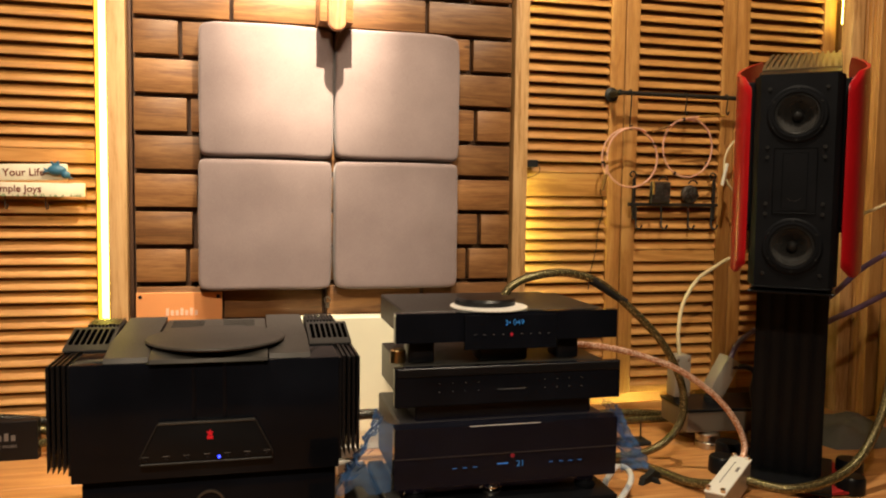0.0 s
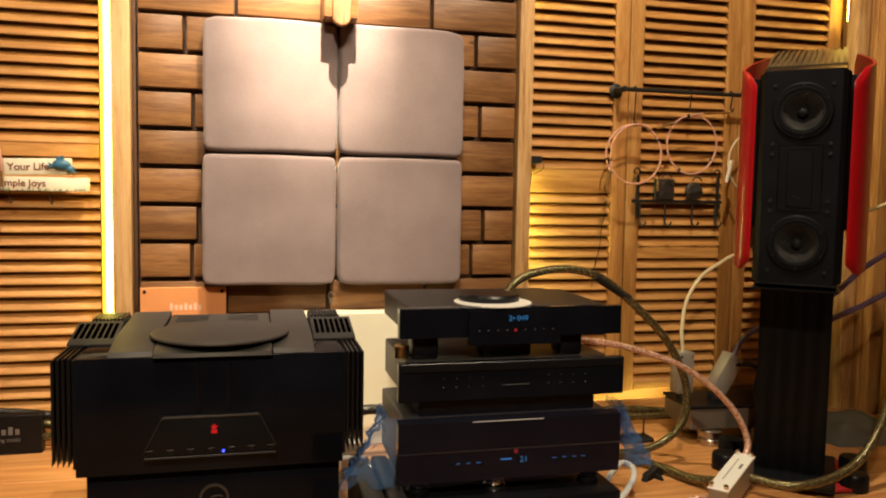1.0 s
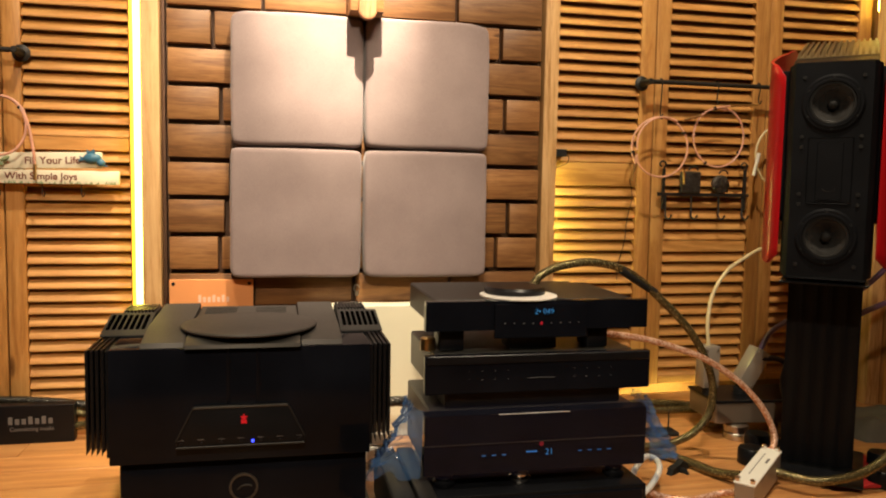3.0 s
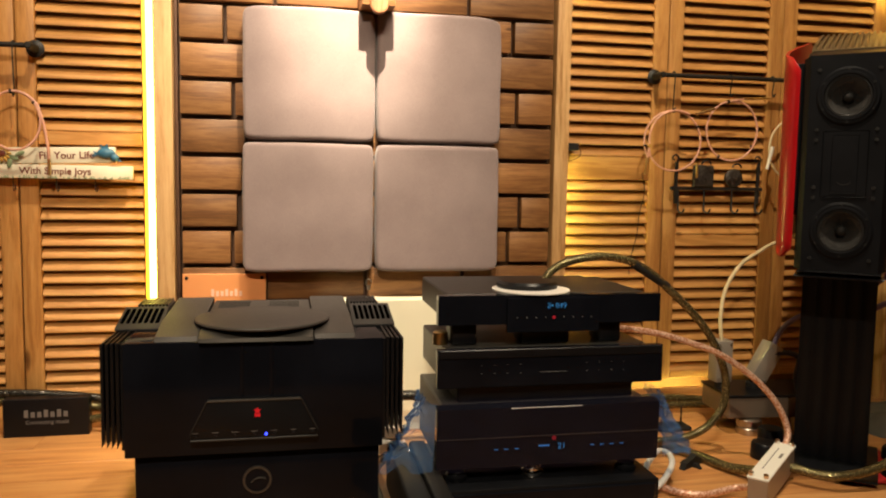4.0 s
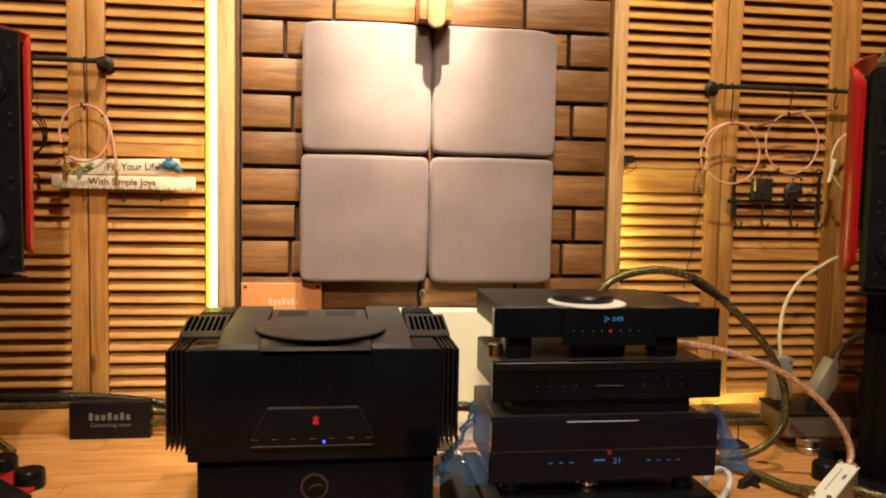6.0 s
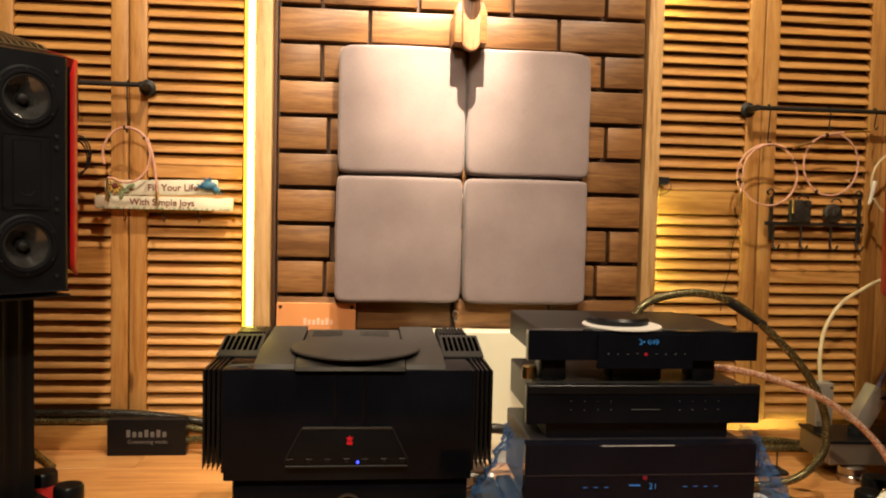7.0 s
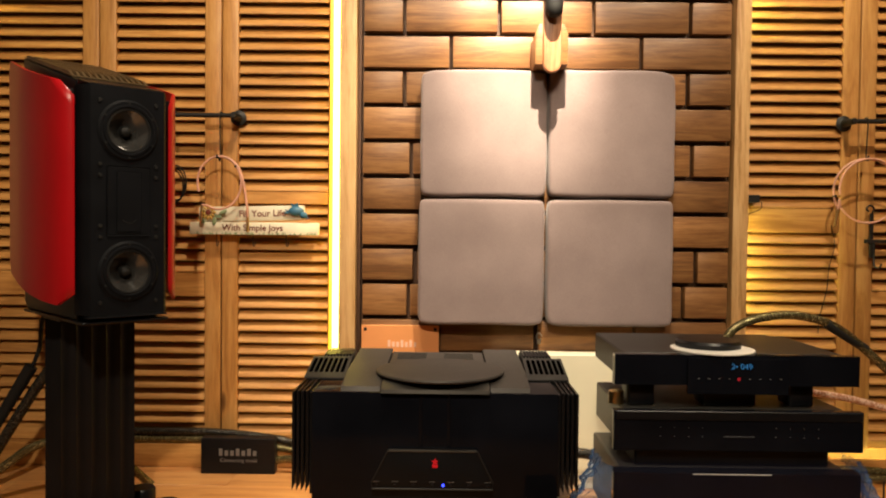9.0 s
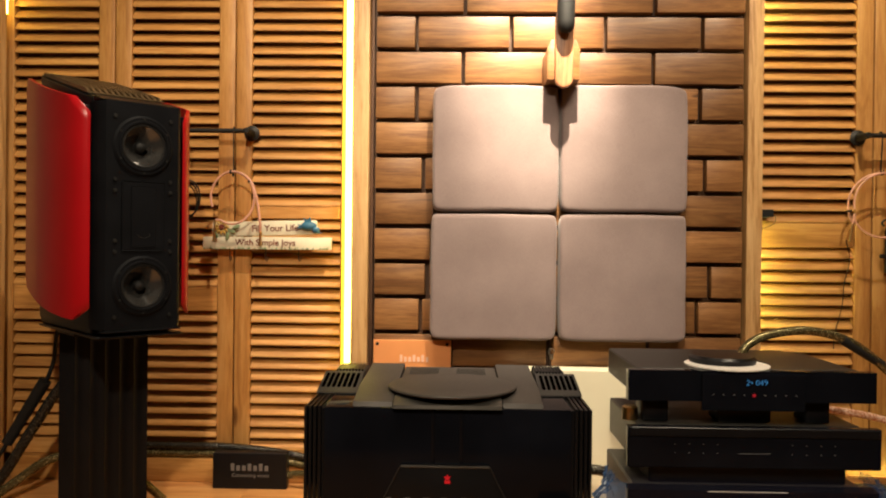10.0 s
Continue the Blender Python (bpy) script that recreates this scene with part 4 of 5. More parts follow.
def rail(x_flange, x_end, hooks, label):
    s = 1 if x_end > x_flange else -1
    d = thing("hanging_rail", label, "rail", (x_flange, 2.44, 1.067), group="iron hanging rails")
    bm = B()
    turned(bm, [(0.0, 0.0595), (0.022, 0.0595), (0.024, 0.055), (0.012, 0.050), (0.009, 0.012), (0.0095, 0.006), (0.0095, -0.008), (0.007, -0.011), (0, -0.011)], 28, "y")
    part("flange", bm, IRON, d)
    bm = B()
    turned(bm, [(0, 0), (0.0072, 0), (0.0072, s * abs(x_end - x_flange)), (0, s * abs(x_end - x_flange))], 16, "x")
    part("bar", bm, IRON, d)
    bm = B()
    turned(bm, [(0.0, 0.0595), (0.022, 0.0595), (0.024, 0.055), (0.012, 0.050), (0.010, 0.012), (0.012, -0.012), (0, -0.016)], 28, "y", (x_end - x_flange, 0, 0))
    part("flange", bm, IRON, d)
    for x, drop in hooks:
        u = x - x_flange
        bm = B()
        tube(bm, [(u, 0.009, -0.004), (u, 0.004, 0.0095), (u, -0.008, 0.007), (u, -0.0105, -0.010), (u, -0.006, -drop * 0.7), (u, -0.004, -drop), (u, -0.012, -drop - 0.012), (u, -0.020, -drop - 0.002)], 0.0022, 6, 4)
        part("hook", bm, IRON, d)
    return d


rail(-0.897, -1.50, ((-0.935, 0.125), (-1.07, 0.10)), "black iron rail with hooks and hanging cables on the shutters")
rail(0.937, 1.55, ((0.975, 0.10), (1.172, 0.05), (1.322, 0.045), (1.405, 0.12)), "black iron rail with hooks and coiled cables on the shutters")


def ring_points(cx, cy, cz, rx, rz, a0, a1, n=22, lean=0.0):
    out = []
    for i in range(n + 1):
        a = radians(a0 + (a1 - a0) * i / n)
        out.append((cx + rx * math.cos(a), cy - lean * i / n, cz + rz * math.sin(a)))
    return out


def cable(name, pts, r, mat, label, n=10, plugs=(), group=""):
    d = thing(name, label, "cable", group=group)
    bm = B()
    tube(bm, pts, r, n, 6)
    part("sleeve", bm, mat, d, smooth=80)
    for a, b, rr, m in plugs:
        bm = B()
        va, vb = Vector(a), Vector(b)
        tube(bm, [va, va.lerp(vb, 0.33), va.lerp(vb, 0.66), vb], rr, 12, 2, rr * 0.85)
        part("plug", bm, m, d)
    return d


coils = [cable("coiled_cable", ring_points(-0.936, 2.434, 0.866, 0.066, 0.078, 200, -120, 24, 0.012) + [(-0.985, 2.424, 0.80)], 0.0034, PINK, "coiled pink cable hanging from the iron rail", plugs=[((-0.986, 2.424, 0.80), (-0.990, 2.424, 0.735), 0.0042, BRASS)], group="hanging cables")]
cable("coiled_cable", ring_points(-0.936, 2.428, 0.866, 0.070, 0.078, 100, 30, 8) + [(-0.862, 2.426, 0.86), (-0.853, 2.426, 0.80), (-0.852, 2.43, 0.765)], 0.0038, PINK, "pink cable end with a gilt plug over the wooden sign", plugs=[((-0.852, 2.43, 0.765), (-0.852, 2.43, 0.722), 0.0044, BRASS)], group="hanging cables")
for k in range(3):
    cable("coiled_cable", ring_points(-1.078 + 0.007 * k, 2.43 - 0.006 * k, 0.852 + 0.006 * k, 0.034, 0.052, 90, 450, 24), 0.0022, RUBBER, "coiled thin black cable hanging from the iron rail", group="hanging cables")
coils.append(cable("coiled_cable", ring_points(0.974, 2.436, 0.861, 0.094, 0.094, 215, -150, 30, 0.02) + [(0.888, 2.412, 0.835), (0.883, 2.412, 0.80)], 0.0031, PINK, "coiled pink cable hanging from the iron rail", plugs=[((0.883, 2.412, 0.805), (0.876, 2.412, 0.755), 0.0046, BRASS), ((1.060, 2.425, 0.79), (1.061, 2.425, 0.745), 0.0042, BRASS)], group="hanging cables"))
cable("coiled_cable", ring_points(0.981, 2.42, 0.865, 0.090, 0.090, 60, 190, 14), 0.0031, PINK, "coiled pink cable hanging from the iron rail", group="hanging cables")
coils.append(cable("coiled_cable", ring_points(1.177, 2.436, 0.897, 0.086, 0.094, 70, 440, 30, 0.02) + [(1.16, 2.412, 0.99), (1.22, 2.412, 1.00)], 0.0031, PINK, "coiled pink cable hanging from the iron rail", plugs=[((1.205, 2.412, 0.999), (1.30, 2.412, 1.004), 0.0046, BRASS), ((1.105, 2.415, 0.964), (1.045, 2.415, 0.945), 0.0050, BRASS)], group="hanging cables"))
cable("coiled_cable", ring_points(1.405, 2.436, 0.843, 0.088, 0.100, 60, 420, 30, 0.02), 0.0036, CREAMCABLE, "coiled cream cable hanging from the iron rail", plugs=[((1.318, 2.414, 0.85), (1.302, 2.414, 0.778), 0.0062, WHITEPAINT)], group="hanging cables")


def tie(coil, x, y, z, r, turn):
    """A small dark clip round a bundle of coiled cable."""
    bm = B()
    turned(bm, [(r, -0.003), (r + 0.0012, -0.003), (r + 0.0012, 0.003), (r, 0.003), (r, -0.003)], 12, "x")
    ob = part("tie", bm, RUBBER, coil, "dark cable clip")
    ob.matrix_basis = pose(x, y, z, 0, turn, 0)


for coil, cx, cy, cz, rx, rz, spots in ((coils[0], -0.936, 2.430, 0.866, 0.066, 0.078, (95, 40, 5)), (coils[1], 0.974, 2.428, 0.861, 0.094, 0.094, (90, 30, 190)), (coils[2], 1.177, 2.428, 0.897, 0.086, 0.094, (100, 330, 240))):
    for a in spots:
        tie(coil, cx + rx * math.cos(radians(a)), cy, cz + rz * math.sin(radians(a)), 0.0050, 90 - a)


def hook_rack():
    d = thing("hook_rack", "black wrought iron hook rack with two cast medallions", "hook rack", (1.165, 2.485, 0.712))
    part("bar", box(B(), -0.165, 0.165, -0.010, 0.0, -0.006, 0.006, 0.001), IRON, d)
    for x in (-0.145, 0.150):
        part("upright", box(B(), x - 0.005, x + 0.005, -0.008, 0.0, -0.05, 0.085, 0.001), IRON, d)
        bm = B()
        tube(bm, [(x, -0.006, 0.083), (x + 0.004, -0.008, 0.1), (x - 0.008, -0.008, 0.108), (x - 0.018, -0.008, 0.098), (x - 0.01, -0.008, 0.09)], 0.003, 6, 5)
        part("scroll", bm, IRON, d)
    for x, size, square in ((-0.052, 0.036, True), (0.058, 0.030, False)):
        bm = B()
        if square:
            box(bm, x - size, x + size, -0.015, -0.001, 0.004, 0.004 + 2 * size, 0.004)
            cz = 0.004 + size
        else:
            turned(bm, [(0, -0.001), (size, -0.001), (size, -0.012), (size * 0.85, -0.015), (0, -0.015)], 24, "y", (x, 0, 0.036))
            cz = 0.036
        med = part("medallion", bm, CASTIRON, d)
        rel = B()
        rnd = random.Random(int(size * 1000))
        for k in range(14):
            a, r = 2.4 * k, size * 0.8 * math.sqrt(k / 14)
            px, pz = x + r * math.cos(a), cz + r * math.sin(a)
            tube(rel, ring_points(px, -0.0155, pz, 0.006, 0.006, rnd.uniform(0, 360), rnd.uniform(500, 640), 6), 0.0017, 5, 2)
        part("relief", rel, CASTIRON, med, "cast scroll relief")
        bm = B()
        tube(bm, ring_points(x + 0.012, -0.006, cz + size + 0.004, 0.016, 0.012, 0, 180, 8), 0.0028, 6, 3)
        part("scroll", bm, IRON, d)
    for x in (-0.137, -0.045, 0.055, 0.142):
        bm = B()
        tube(bm, [(x, -0.006, -0.004), (x, -0.008, -0.05), (x - 0.002, -0.014, -0.072), (x + 0.004, -0.026, -0.080), (x + 0.010, -0.032, -0.066)], 0.003, 7, 5)
        part("hook", bm, IRON, d)
    return d


hook_rack()


def adapter():
    d = thing("led_adapter", "small black plug adapter with a thin lead beside the post", "adapter", (0.655, 2.472, 0.836))
    part("case", box(B(), -0.04, 0.018, -0.018, 0.026, -0.011, 0.012, 0.002), RUBBER, d)
    bm = B()
    tube(bm, [(0.018, -0.005, -0.002), (0.028, -0.006, -0.012), (0.024, -0.004, -0.03), (0.0, 0.0, -0.042), (-0.025, 0.004, -0.046)], 0.0013, 6, 5)
    part("lead", bm, RUBBER, d)
    return d


adapter()
cable("thin_wire", [(0.905, 2.492, 0.76), (0.915, 2.49, 0.70), (0.90, 2.49, 0.63), (0.895, 2.492, 0.56), (0.875, 2.492, 0.48), (0.872, 2.492, 0.43)], 0.0012, RUBBER, "thin dark wire hanging against the shutter", 6)

cream = tagged(part("cream_panel", box(B(), -0.12, 0.36, 2.325, 2.393, 0.0, 0.384, 0.003), CREAM), "cream painted board standing below the block wall", "board")
clip = thing("small_clip", "small metal clip hung at the lowest blocks", "clip", (0.012, 2.392, 0.425))
bm = B()
tube(bm, ring_points(0, 0, 0, 0.008, 0.01, 0, 330, 12), 0.0018, 6, 3)
part("ring", bm, STEEL, clip)
part("tab", box(B(), -0.005, 0.005, -0.003, 0.006, -0.022, -0.008, 0.001), STEEL, clip)


# ---- mains block, plugs and cables ----
def mains_block():
    d = thing("mains_conditioner", "bronze grey mains distribution block on round steel feet", "power block", (1.062, 2.135, 0), -4)
    part("case", box(B(), -0.03, 0.32, 0, 0.17, 0.049, 0.110, 0.003), TAUPE, d)
    part("top_plate", box(B(), -0.034, 0.324, -0.004, 0.174, 0.1105, 0.118, 0.002), SATIN, d)
    for x, y in ((0.045, 0.02), (0.22, 0.02), (0.045, 0.15), (0.27, 0.15)):
        bm = B()
        turned(bm, [(0, 0), (0.034, 0), (0.036, 0.003), (0.036, 0.018), (0.033, 0.021), (0.036, 0.024), (0.036, 0.042), (0.03, 0.046), (0.02, 0.0485), (0, 0.0485)], 36, at=(x, y, 0))
        part("foot", bm, STEEL, d, "turned steel foot")
    for x in (0.07, 0.17):
        bm = B()
        turned(bm, [(0, 0.1182), (0.022, 0.1182), (0.022, 0.134), (0.018, 0.138), (0, 0.138)], 24, at=(x - 0.08, 0.085, 0))
        part("socket", bm, RUBBER, d)
    return d


TAUPE = worn("taupe_anodised_case", (0.24, 0.19, 0.145), 0.4, 0.55, vary=0.1)
PLUGM = worn("grey_plug_case", (0.36, 0.32, 0.27), 0.4, 0.4, vary=0.1)
mains_block()


def plug_box(x, y, z, lean, label):
    d = thing("mains_plug", label, "plug", (x, y, z), group="grey mains plugs")
    d.rotation_euler = (0, radians(lean), 0)
    part("case", box(B(), -0.026, 0.026, -0.024, 0.024, 0.0, 0.125, 0.003, 2), PLUGM, d)
    for sx in (-0.018, 0.018):
        for sz in (0.012, 0.113):
            bm = B()
            turned(bm, [(0.0035, -0.0242), (0.0035, -0.0262), (0, -0.0266)], 10, "y", (sx, 0, sz))
            part("screw", bm, STEEL, d)
    return d


plug_box(1.052, 2.225, 0.139, 0, "upright grey metal mains plug on the power block")
plug_box(1.158, 2.215, 0.139, 30, "leaning grey metal mains plug on the power block")
cable("mains_cable", [(1.052, 2.225, 0.262), (1.055, 2.24, 0.33), (1.080, 2.26, 0.412), (1.138, 2.28, 0.482), (1.215, 2.30, 0.522), (1.28, 2.32, 0.546), (1.38, 2.35, 0.56), (1.46, 2.38, 0.46), (1.47, 2.40, 0.2), (1.45, 2.40, 0.008)], 0.0058, CREAMCABLE, "thick cream mains cable curving up from its plug")
cable("mains_cable", [(1.218, 2.215, 0.242), (1.250, 2.22, 0.292), (1.31, 2.23, 0.326), (1.40, 2.25, 0.34), (1.52, 2.28, 0.25), (1.58, 2.28, 0.012)], 0.0080, PURPLE, "thick purple mains cable leaving its plug")
cable("mains_cable", [(1.208, 2.20, 0.222), (1.258, 2.19, 0.224), (1.284, 2.18, 0.206), (1.270, 2.17, 0.150), (1.255, 2.115, 0.08), (1.26, 2.09, 0.014), (1.34, 2.09, 0.012)], 0.0085, NAVY, "dark navy cable looping beside the power block")
cable("interconnect_cable", [(0.40, 1.985, 0.455), (0.428, 1.995, 0.500), (0.488, 2.0, 0.528), (0.580, 2.0, 0.537), (0.675, 2.0, 0.511), (0.774, 2.0, 0.435), (0.860, 2.0, 0.350), (0.913, 2.0, 0.263), (0.933, 2.0, 0.185), (0.919, 2.0, 0.116), (0.861, 2.0, 0.065), (0.771, 2.0, 0.045), (0.68, 2.01, 0.05), (0.60, 2.02, 0.07)], 0.0105, OLIVE, "thick olive gold braided cable arching behind the player stack", 14,
      plugs=[((0.655, 2.0, 0.5185), (0.752, 2.0, 0.4575), 0.0122, RUBBER)])
cable("braided_cable", [(0.50, 1.96, 0.37), (0.609, 1.95, 0.360), (0.703, 1.95, 0.345), (0.800, 1.95, 0.317), (0.883, 1.945, 0.284), (0.968, 1.935, 0.227), (1.027, 1.92, 0.163), (1.052, 1.90, 0.10), (1.040, 1.885, 0.062), (1.01, 1.875, 0.05)], 0.0082, COPPERBRAID, "copper coloured braided cable sagging to the silver junction box", 12)
cable("braided_cable", [(0.56, 1.98, 0.03), (0.60, 1.89, 0.014), (0.654, 1.762, 0.014), (0.719, 1.725, 0.014), (0.80, 1.735, 0.02), (0.83, 1.70, 0.035)], 0.0082, COPPERBRAID, "copper coloured braided cable lying on the floor", 12)
cable("interconnect_cable", [(0.975, 1.80, 0.040), (1.03, 1.735, 0.036), (1.085, 1.715, 0.040), (1.162, 1.715, 0.052), (1.242, 1.725, 0.085), (1.306, 1.74, 0.146), (1.348, 1.75, 0.230), (1.42, 1.80, 0.36), (1.50, 1.86, 0.42), (1.62, 1.93, 0.40), (1.75, 1.98, 0.24), (1.79, 1.98, 0.015)], 0.0112, OLIVE, "thick olive gold braided cable sweeping past the speaker stand", 14)
cable("interconnect_cable", [(0.66, 2.14, 0.013), (0.75, 2.09, 0.013), (0.80, 2.03, 0.013), (0.843, 1.95, 0.013), (0.872, 1.87, 0.014), (0.90, 1.80, 0.03)], 0.0125, OLIVE, "thick olive gold braided cable lying on the floor", 14)
cable("white_cable", [(0.56, 1.95, 0.03), (0.594, 1.80, 0.03), (0.63, 1.835, 0.05), (0.68, 1.885, 0.06), (0.702, 1.87, 0.06), (0.690, 1.825, 0.05), (0.64, 1.775, 0.03), (0.588, 1.746, 0.014)], 0.0075, WHITEPAINT, "white cable bent into a loop beside the stack")
for dy, dz, z0 in ((0, 0, 0.060), (-0.028, -0.03, 0.045)):
    cable("interconnect_cable", [(0.55, 2.36 + dy, 0.02), (0.72, 2.38 + dy, 0.035), (0.86, 2.39 + dy, 0.045 + dz * 0.5), (1.0, 2.39 + dy, 0.042 + dz * 0.5), (1.2, 2.40 + dy, 0.02), (1.5, 2.40 + dy, 0.013)], 0.012, OLIVE, "olive cable lying along the skirting", 10, group="cables on the floor")
cable("mains_cable", [(1.30, 2.12, 0.30), (1.42, 2.10, 0.352), (1.486, 2.1, 0.380), (1.574, 2.1, 0.412), (1.67, 2.1, 0.453), (1.79, 2.1, 0.50)], 0.0085, PURPLE, "purple cable running behind the loudspeaker")
cable("mains_cable", [(1.30, 2.12, 0.36), (1.40, 2.1, 0.410), (1.481, 2.1, 0.456), (1.567, 2.1, 0.523), (1.662, 2.1, 0.574), (1.79, 2.1, 0.63)], 0.0085, PURPLE, "purple cable running behind the loudspeaker")
cable("white_cable", [(1.40, 2.14, 0.60), (1.50, 2.12, 0.665), (1.577, 2.1, 0.696), (1.653, 2.1, 0.724), (1.79, 2.1, 0.78)], 0.005, CREAMCABLE, "thin cream cable running behind the loudspeaker")
BLACKTAPE = braid_material("dark_braid", (0.022, 0.020, 0.017), (0.17, 0.15, 0.11), 480, 0.25, 0.5, 0.8)
for k, (z, e) in enumerate(((0.085, 0.032), (0.108, 0.032), (0.07, -0.010))):
    run = [(-1.45, 2.455 + e, z), (-1.30, 2.455 + e, z), (-1.18, 2.455 + e, z), (-1.079, 2.455 + e, z), (-0.98, 2.455 + e, z), (-0.85, 2.450 + e, z - 0.008), (-0.72, 2.440 + e, z - 0.026), (-0.60, 2.42 + e, 0.04), (-0.45, 2.36 + e, 0.014)]
    cable("interconnect_cable", run if k < 2 else [(-0.93, 2.47, 0.0125), (-0.86, 2.465, 0.018)] + run[6:],
          0.0115, (OLIVE, BLACKTAPE, OLIVE)[k], "cable lying along the skirting behind the sign block", 10, group="cables on the floor")
cable("interconnect_cable", [(-1.62, 2.05, 0.012), (-1.50, 2.08, 0.04), (-1.398, 2.1, 0.109), (-1.325, 2.1, 0.161), (-1.27, 2.11, 0.178), (-1.20, 2.14, 0.17), (-1.14, 2.22, 0.10), (-1.08, 2.28, 0.013)], 0.0115, OLIVE, "olive cable arching behind the speaker stand", 12)
cable("speaker_cable", [(-1.22, 2.19, 0.60), (-1.31, 2.2, 0.54), (-1.341, 2.2, 0.483), (-1.352, 2.2, 0.399), (-1.395, 2.2, 0.307), (-1.456, 2.2, 0.215), (-1.53, 2.2, 0.10), (-1.60, 2.2, 0.012)], 0.0055, RUBBER, "black speaker cable with a thick sleeve hanging behind the stand", plugs=[((-1.372, 2.2, 0.355), (-1.475, 2.2, 0.185), 0.017, RUBBER)], group="speaker cables")
cable("speaker_cable", [(-1.22, 2.21, 0.42), (-1.30, 2.205, 0.37), (-1.342, 2.2, 0.323), (-1.411, 2.2, 0.216), (-1.49, 2.2, 0.09), (-1.55, 2.2, 0.012)], 0.014, BLACKTAPE, "thick dark braided speaker cable hanging behind the stand", group="speaker cables")
cable("coiled_cable", [(1.32 + 0.052 * math.cos(0.35 * k), 2.34 + 0.07 * math.sin(0.35 * k), 0.006 + 0.0017 * k) for k in range(44)], 0.0045, YELLOWCABLE, "thin yellow cable coiled on the floor behind the power block", 8, group="cables on the floor")
bm = B()
turned(bm, [(0, 0), (0.085, 0), (0.088, 0.006), (0.085, 0.02), (0.06, 0.03), (0, 0.032)], 40)
disc = tagged(part("floor_weight", bm, PLUGM), "round pale grey weight lying on the floor", "weight")
disc.location = (-1.44, 1.98, 0)
cable("mains_cable", [(-0.10, 2.24, 0.09), (-0.02, 2.22, 0.115), (0.05, 2.21, 0.13), (0.12, 2.21, 0.135), (0.2, 2.22, 0.10), (0.26, 2.24, 0.012)], 0.014, BLACKTAPE, "thick grey braided mains cable behind the amplifier", 12)
for x, y, z, a in ((0.035, 2.16, 0.0, 12), (0.042, 2.165, 0.0405, -6)):
    d = thing("mains_plug", "white mains plug lying behind the amplifier", "plug", (x, y, z), a, "white mains plugs")
    part("case", box(B(), -0.03, 0.03, -0.03, 0.03, 0.0, 0.039, 0.004, 2), WHITEPAINT, d)
    part("pin_plate", box(B(), -0.0265, 0.0265, -0.034, -0.0305, 0.006, 0.033, 0.001), PLUGM, d)


def junction_box():
    d = thing("junction_box", "silver white cable junction box with corner bolts lying on the floor", "junction box", (0.907, 1.748, 0.0), 44)
    d.rotation_euler = (0, radians(-4), radians(41))
    part("case", box(B(), -0.118, 0.118, -0.022, 0.022, 0.012, 0.072, 0.002), PLUGM, d)
    lid = part("lid", box(B(), -0.120, 0.120, -0.024, 0.024, 0.0725, 0.078, 0.0015), WHITEPAINT, d, "white lid with tiny grey print")
    for x in (-0.111, 0.111):
        for y in (-0.016, 0.016):
            bm = B()
            turned(bm, [(0, 0.0782), (0.006, 0.0782), (0.006, 0.086), (0.004, 0.088), (0, 0.088)], 16, at=(x, y, 0))
            part("bolt", bm, CHROME, d)
    for k in range(9):
        part("print_bar", box(B(), -0.06 + 0.016 * k, -0.05 + 0.016 * k, 0.004, 0.007, 0.0782, 0.0786), GREYINK, lid)
    part("print_bar", box(B(), 0.02, 0.05, -0.014, -0.008, 0.0782, 0.0786), GREYINK, lid)
    return d


junction_box()
lift = thing("cable_lifter", "small black cable lifter on the floor", "cable support", (0.80, 1.93, 0), 30)
bm = B()
prism(bm, [(-0.045, 0.0), (-0.035, 0.016), (0.0, 0.022), (0.01, 0.03), (0.018, 0.022), (0.05, 0.012), (0.055, 0.0)], "y", -0.008, 0.008, 0.001)
part("foot", bm, RUBBER, lift)
bm = B()
prism(bm, [(-0.03, 0.0), (-0.02, 0.012), (0.02, 0.012), (0.03, 0.0)], "x", -0.006, 0.006, 0.001)
part("cross_foot", bm, RUBBER, lift)
fork = thing("cable_fork", "thin black two-pronged cable fork on the floor", "cable support", (0.90, 2.22, 0))
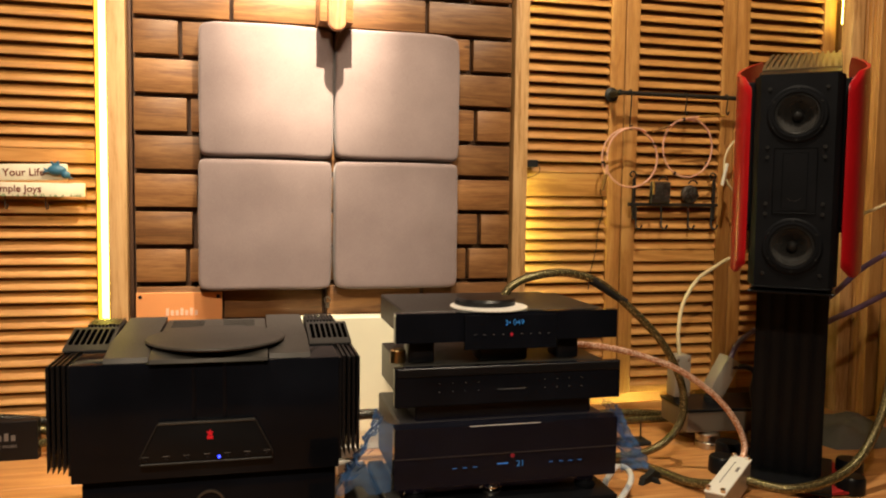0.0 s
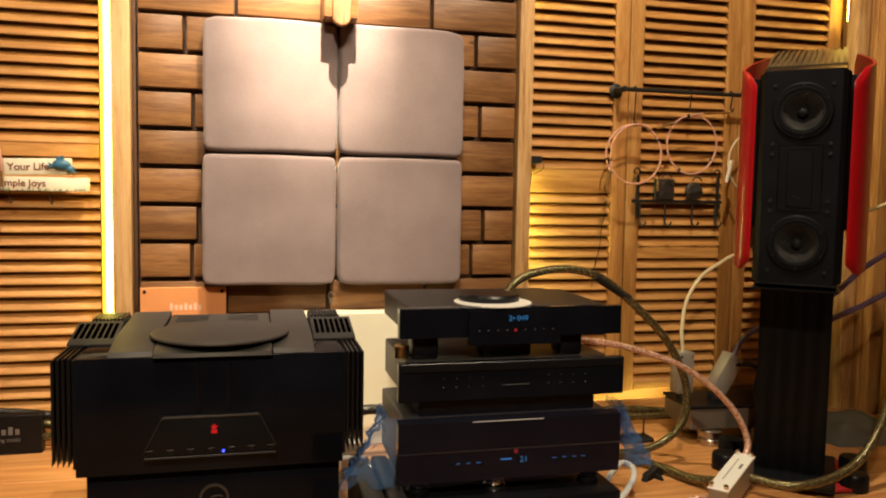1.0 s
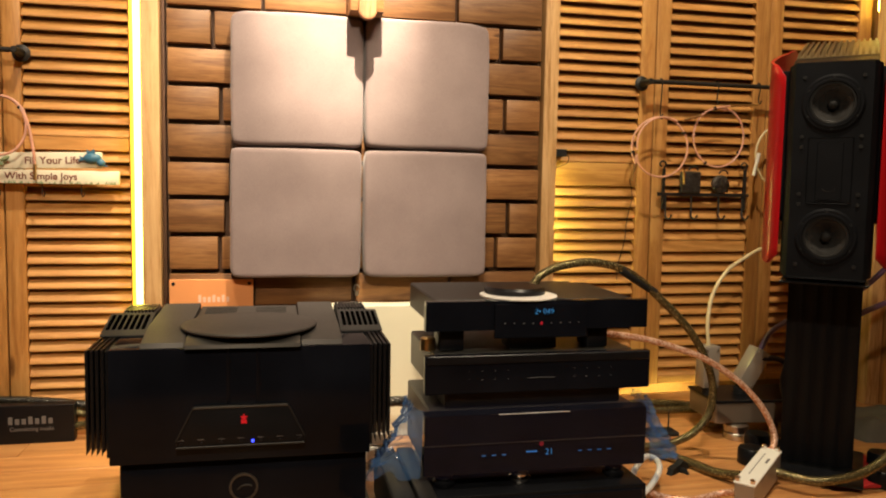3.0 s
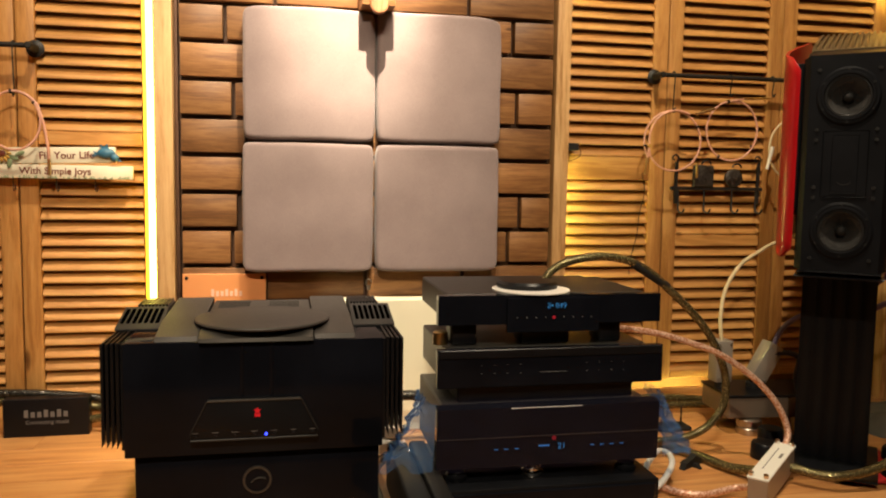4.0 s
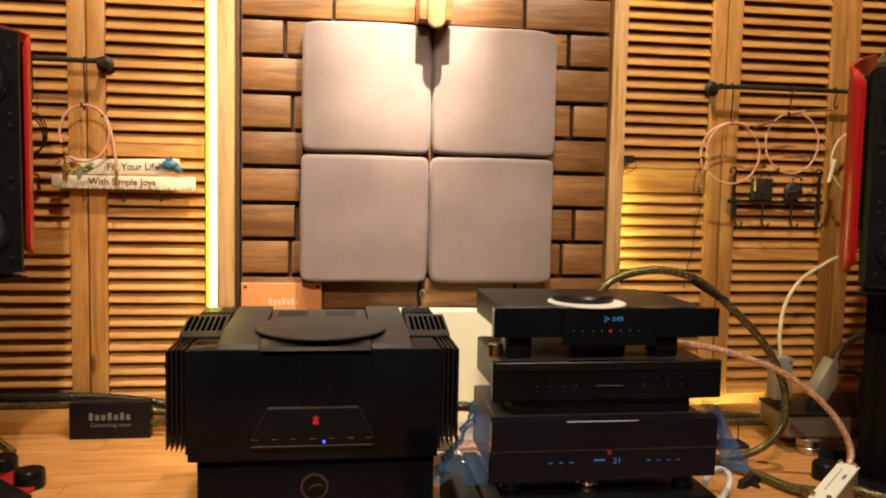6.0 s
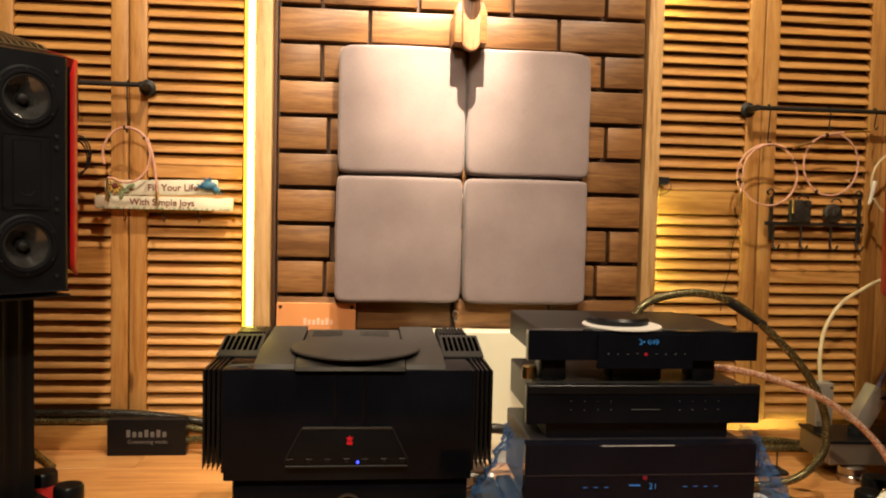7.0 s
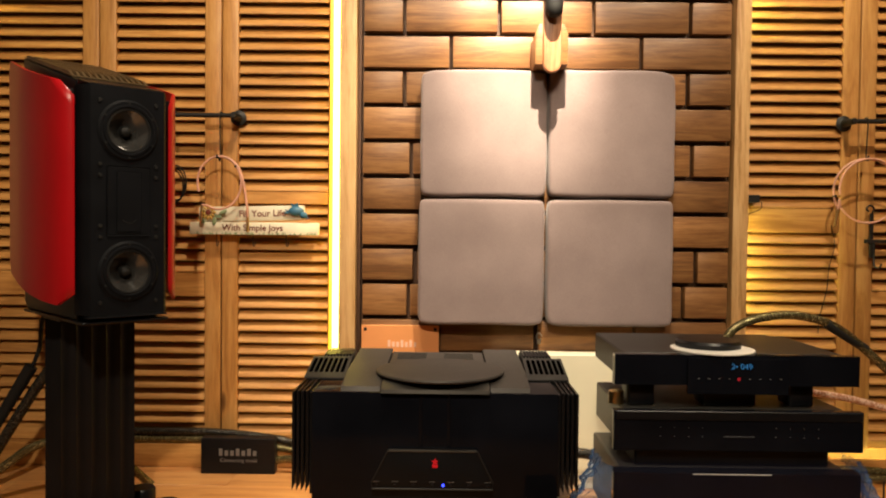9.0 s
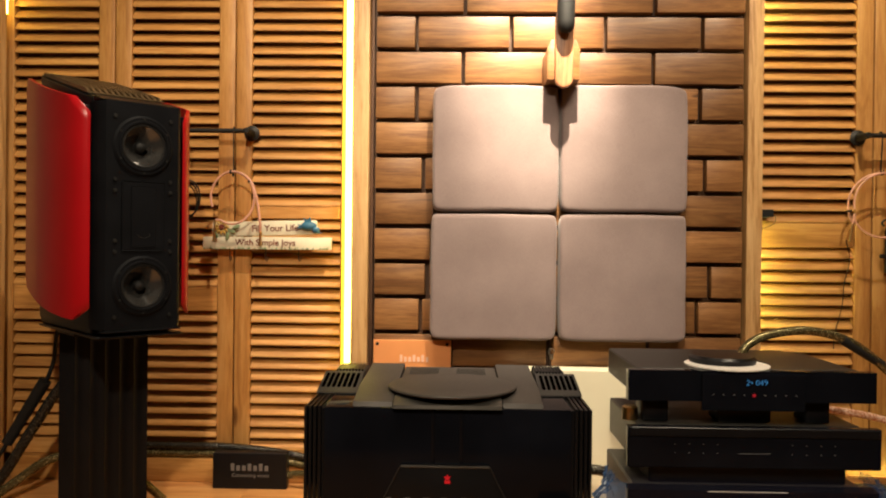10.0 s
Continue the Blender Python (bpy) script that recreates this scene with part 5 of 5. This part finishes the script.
for x in (-0.028, 0.028):
    bm = B()
    turned(bm, [(0, 0.0122), (0.0022, 0.0122), (0.0022, 0.07), (0, 0.0705)], 10, at=(x, 0, 0))
    part("prong", bm, RUBBER, fork)
part("base", box(B(), -0.05, 0.05, -0.03, 0.03, 0, 0.012, 0.003), RUBBER, fork)
def cloth_cover():
    bm, n = B(), 26
    g = []
    for j in range(n + 1):
        row = []
        for i in range(n + 1):
            u, v = i / n * 2 - 1, j / n * 2 - 1
            r = max(abs(u), abs(v))
            h = 0.065 * max(0, 1 - r ** 3) * (0.75 + 0.5 * noise.noise((u * 1.7, v * 1.7, 0.4))) + 0.012 * noise.noise((u * 6, v * 6, 2)) * (1 - r)
            row.append(bm.verts.new((0.17 * u * (1 - 0.12 * v * v), 0.13 * v * (1 - 0.12 * u * u), max(0.002 if r < 1 else 0.0, h))))
        g.append(row)
    for j in range(n):
        for i in range(n):
            bm.faces.new((g[j][i], g[j][i + 1], g[j + 1][i + 1], g[j + 1][i]))
    rim = g[0][:] + [r[-1] for r in g[1:]] + g[-1][-2::-1] + [r[0] for r in g[-2:0:-1]]
    bm.faces.new(rim[::-1])
    ob = part("cloth_cover", bm, GREYCLOTH, smooth=80)
    ob.location = (1.62, 2.16, 0)
    return tagged(ob, "dark grey cloth cover heaped on the floor by the wall", "cloth")


GREYCLOTH = worn("dark_grey_cloth", (0.10, 0.092, 0.080), 0.85, vary=0.2, scale=60, bump=0.4)
cloth_cover()
block = tagged(part("black_box", box(B(), 1.19, 1.30, 1.955, 2.05, 0.0, 0.06, 0.006, 2), RUBBER), "small black box on the floor by the speaker stand", "box")


# ---- wall blocks and floor boards ----
block_wall()
boards = {}
y, row = YF + 0.006, 0
while y < 2.475:
    w = 0.118
    x = XL + (-0.9, -0.3, -0.6)[row % 3]
    while x < XR:
        a, b = max(x, XL), min(x + 1.2, XR)
        if b - a > 0.05:
            key = round(b - a, 3)
            if key not in boards:
                boards[key] = mesh_of("board", box(B(), 0.0006, key - 0.0006, 0.0006, w - 0.0006, -0.0118, 0.0, 0.0007), FLOOR, 40)
            shared("board", boards[key], floor, a, y, -0.0003 * random.random())
        x += 1.2
    y += w
    row += 1
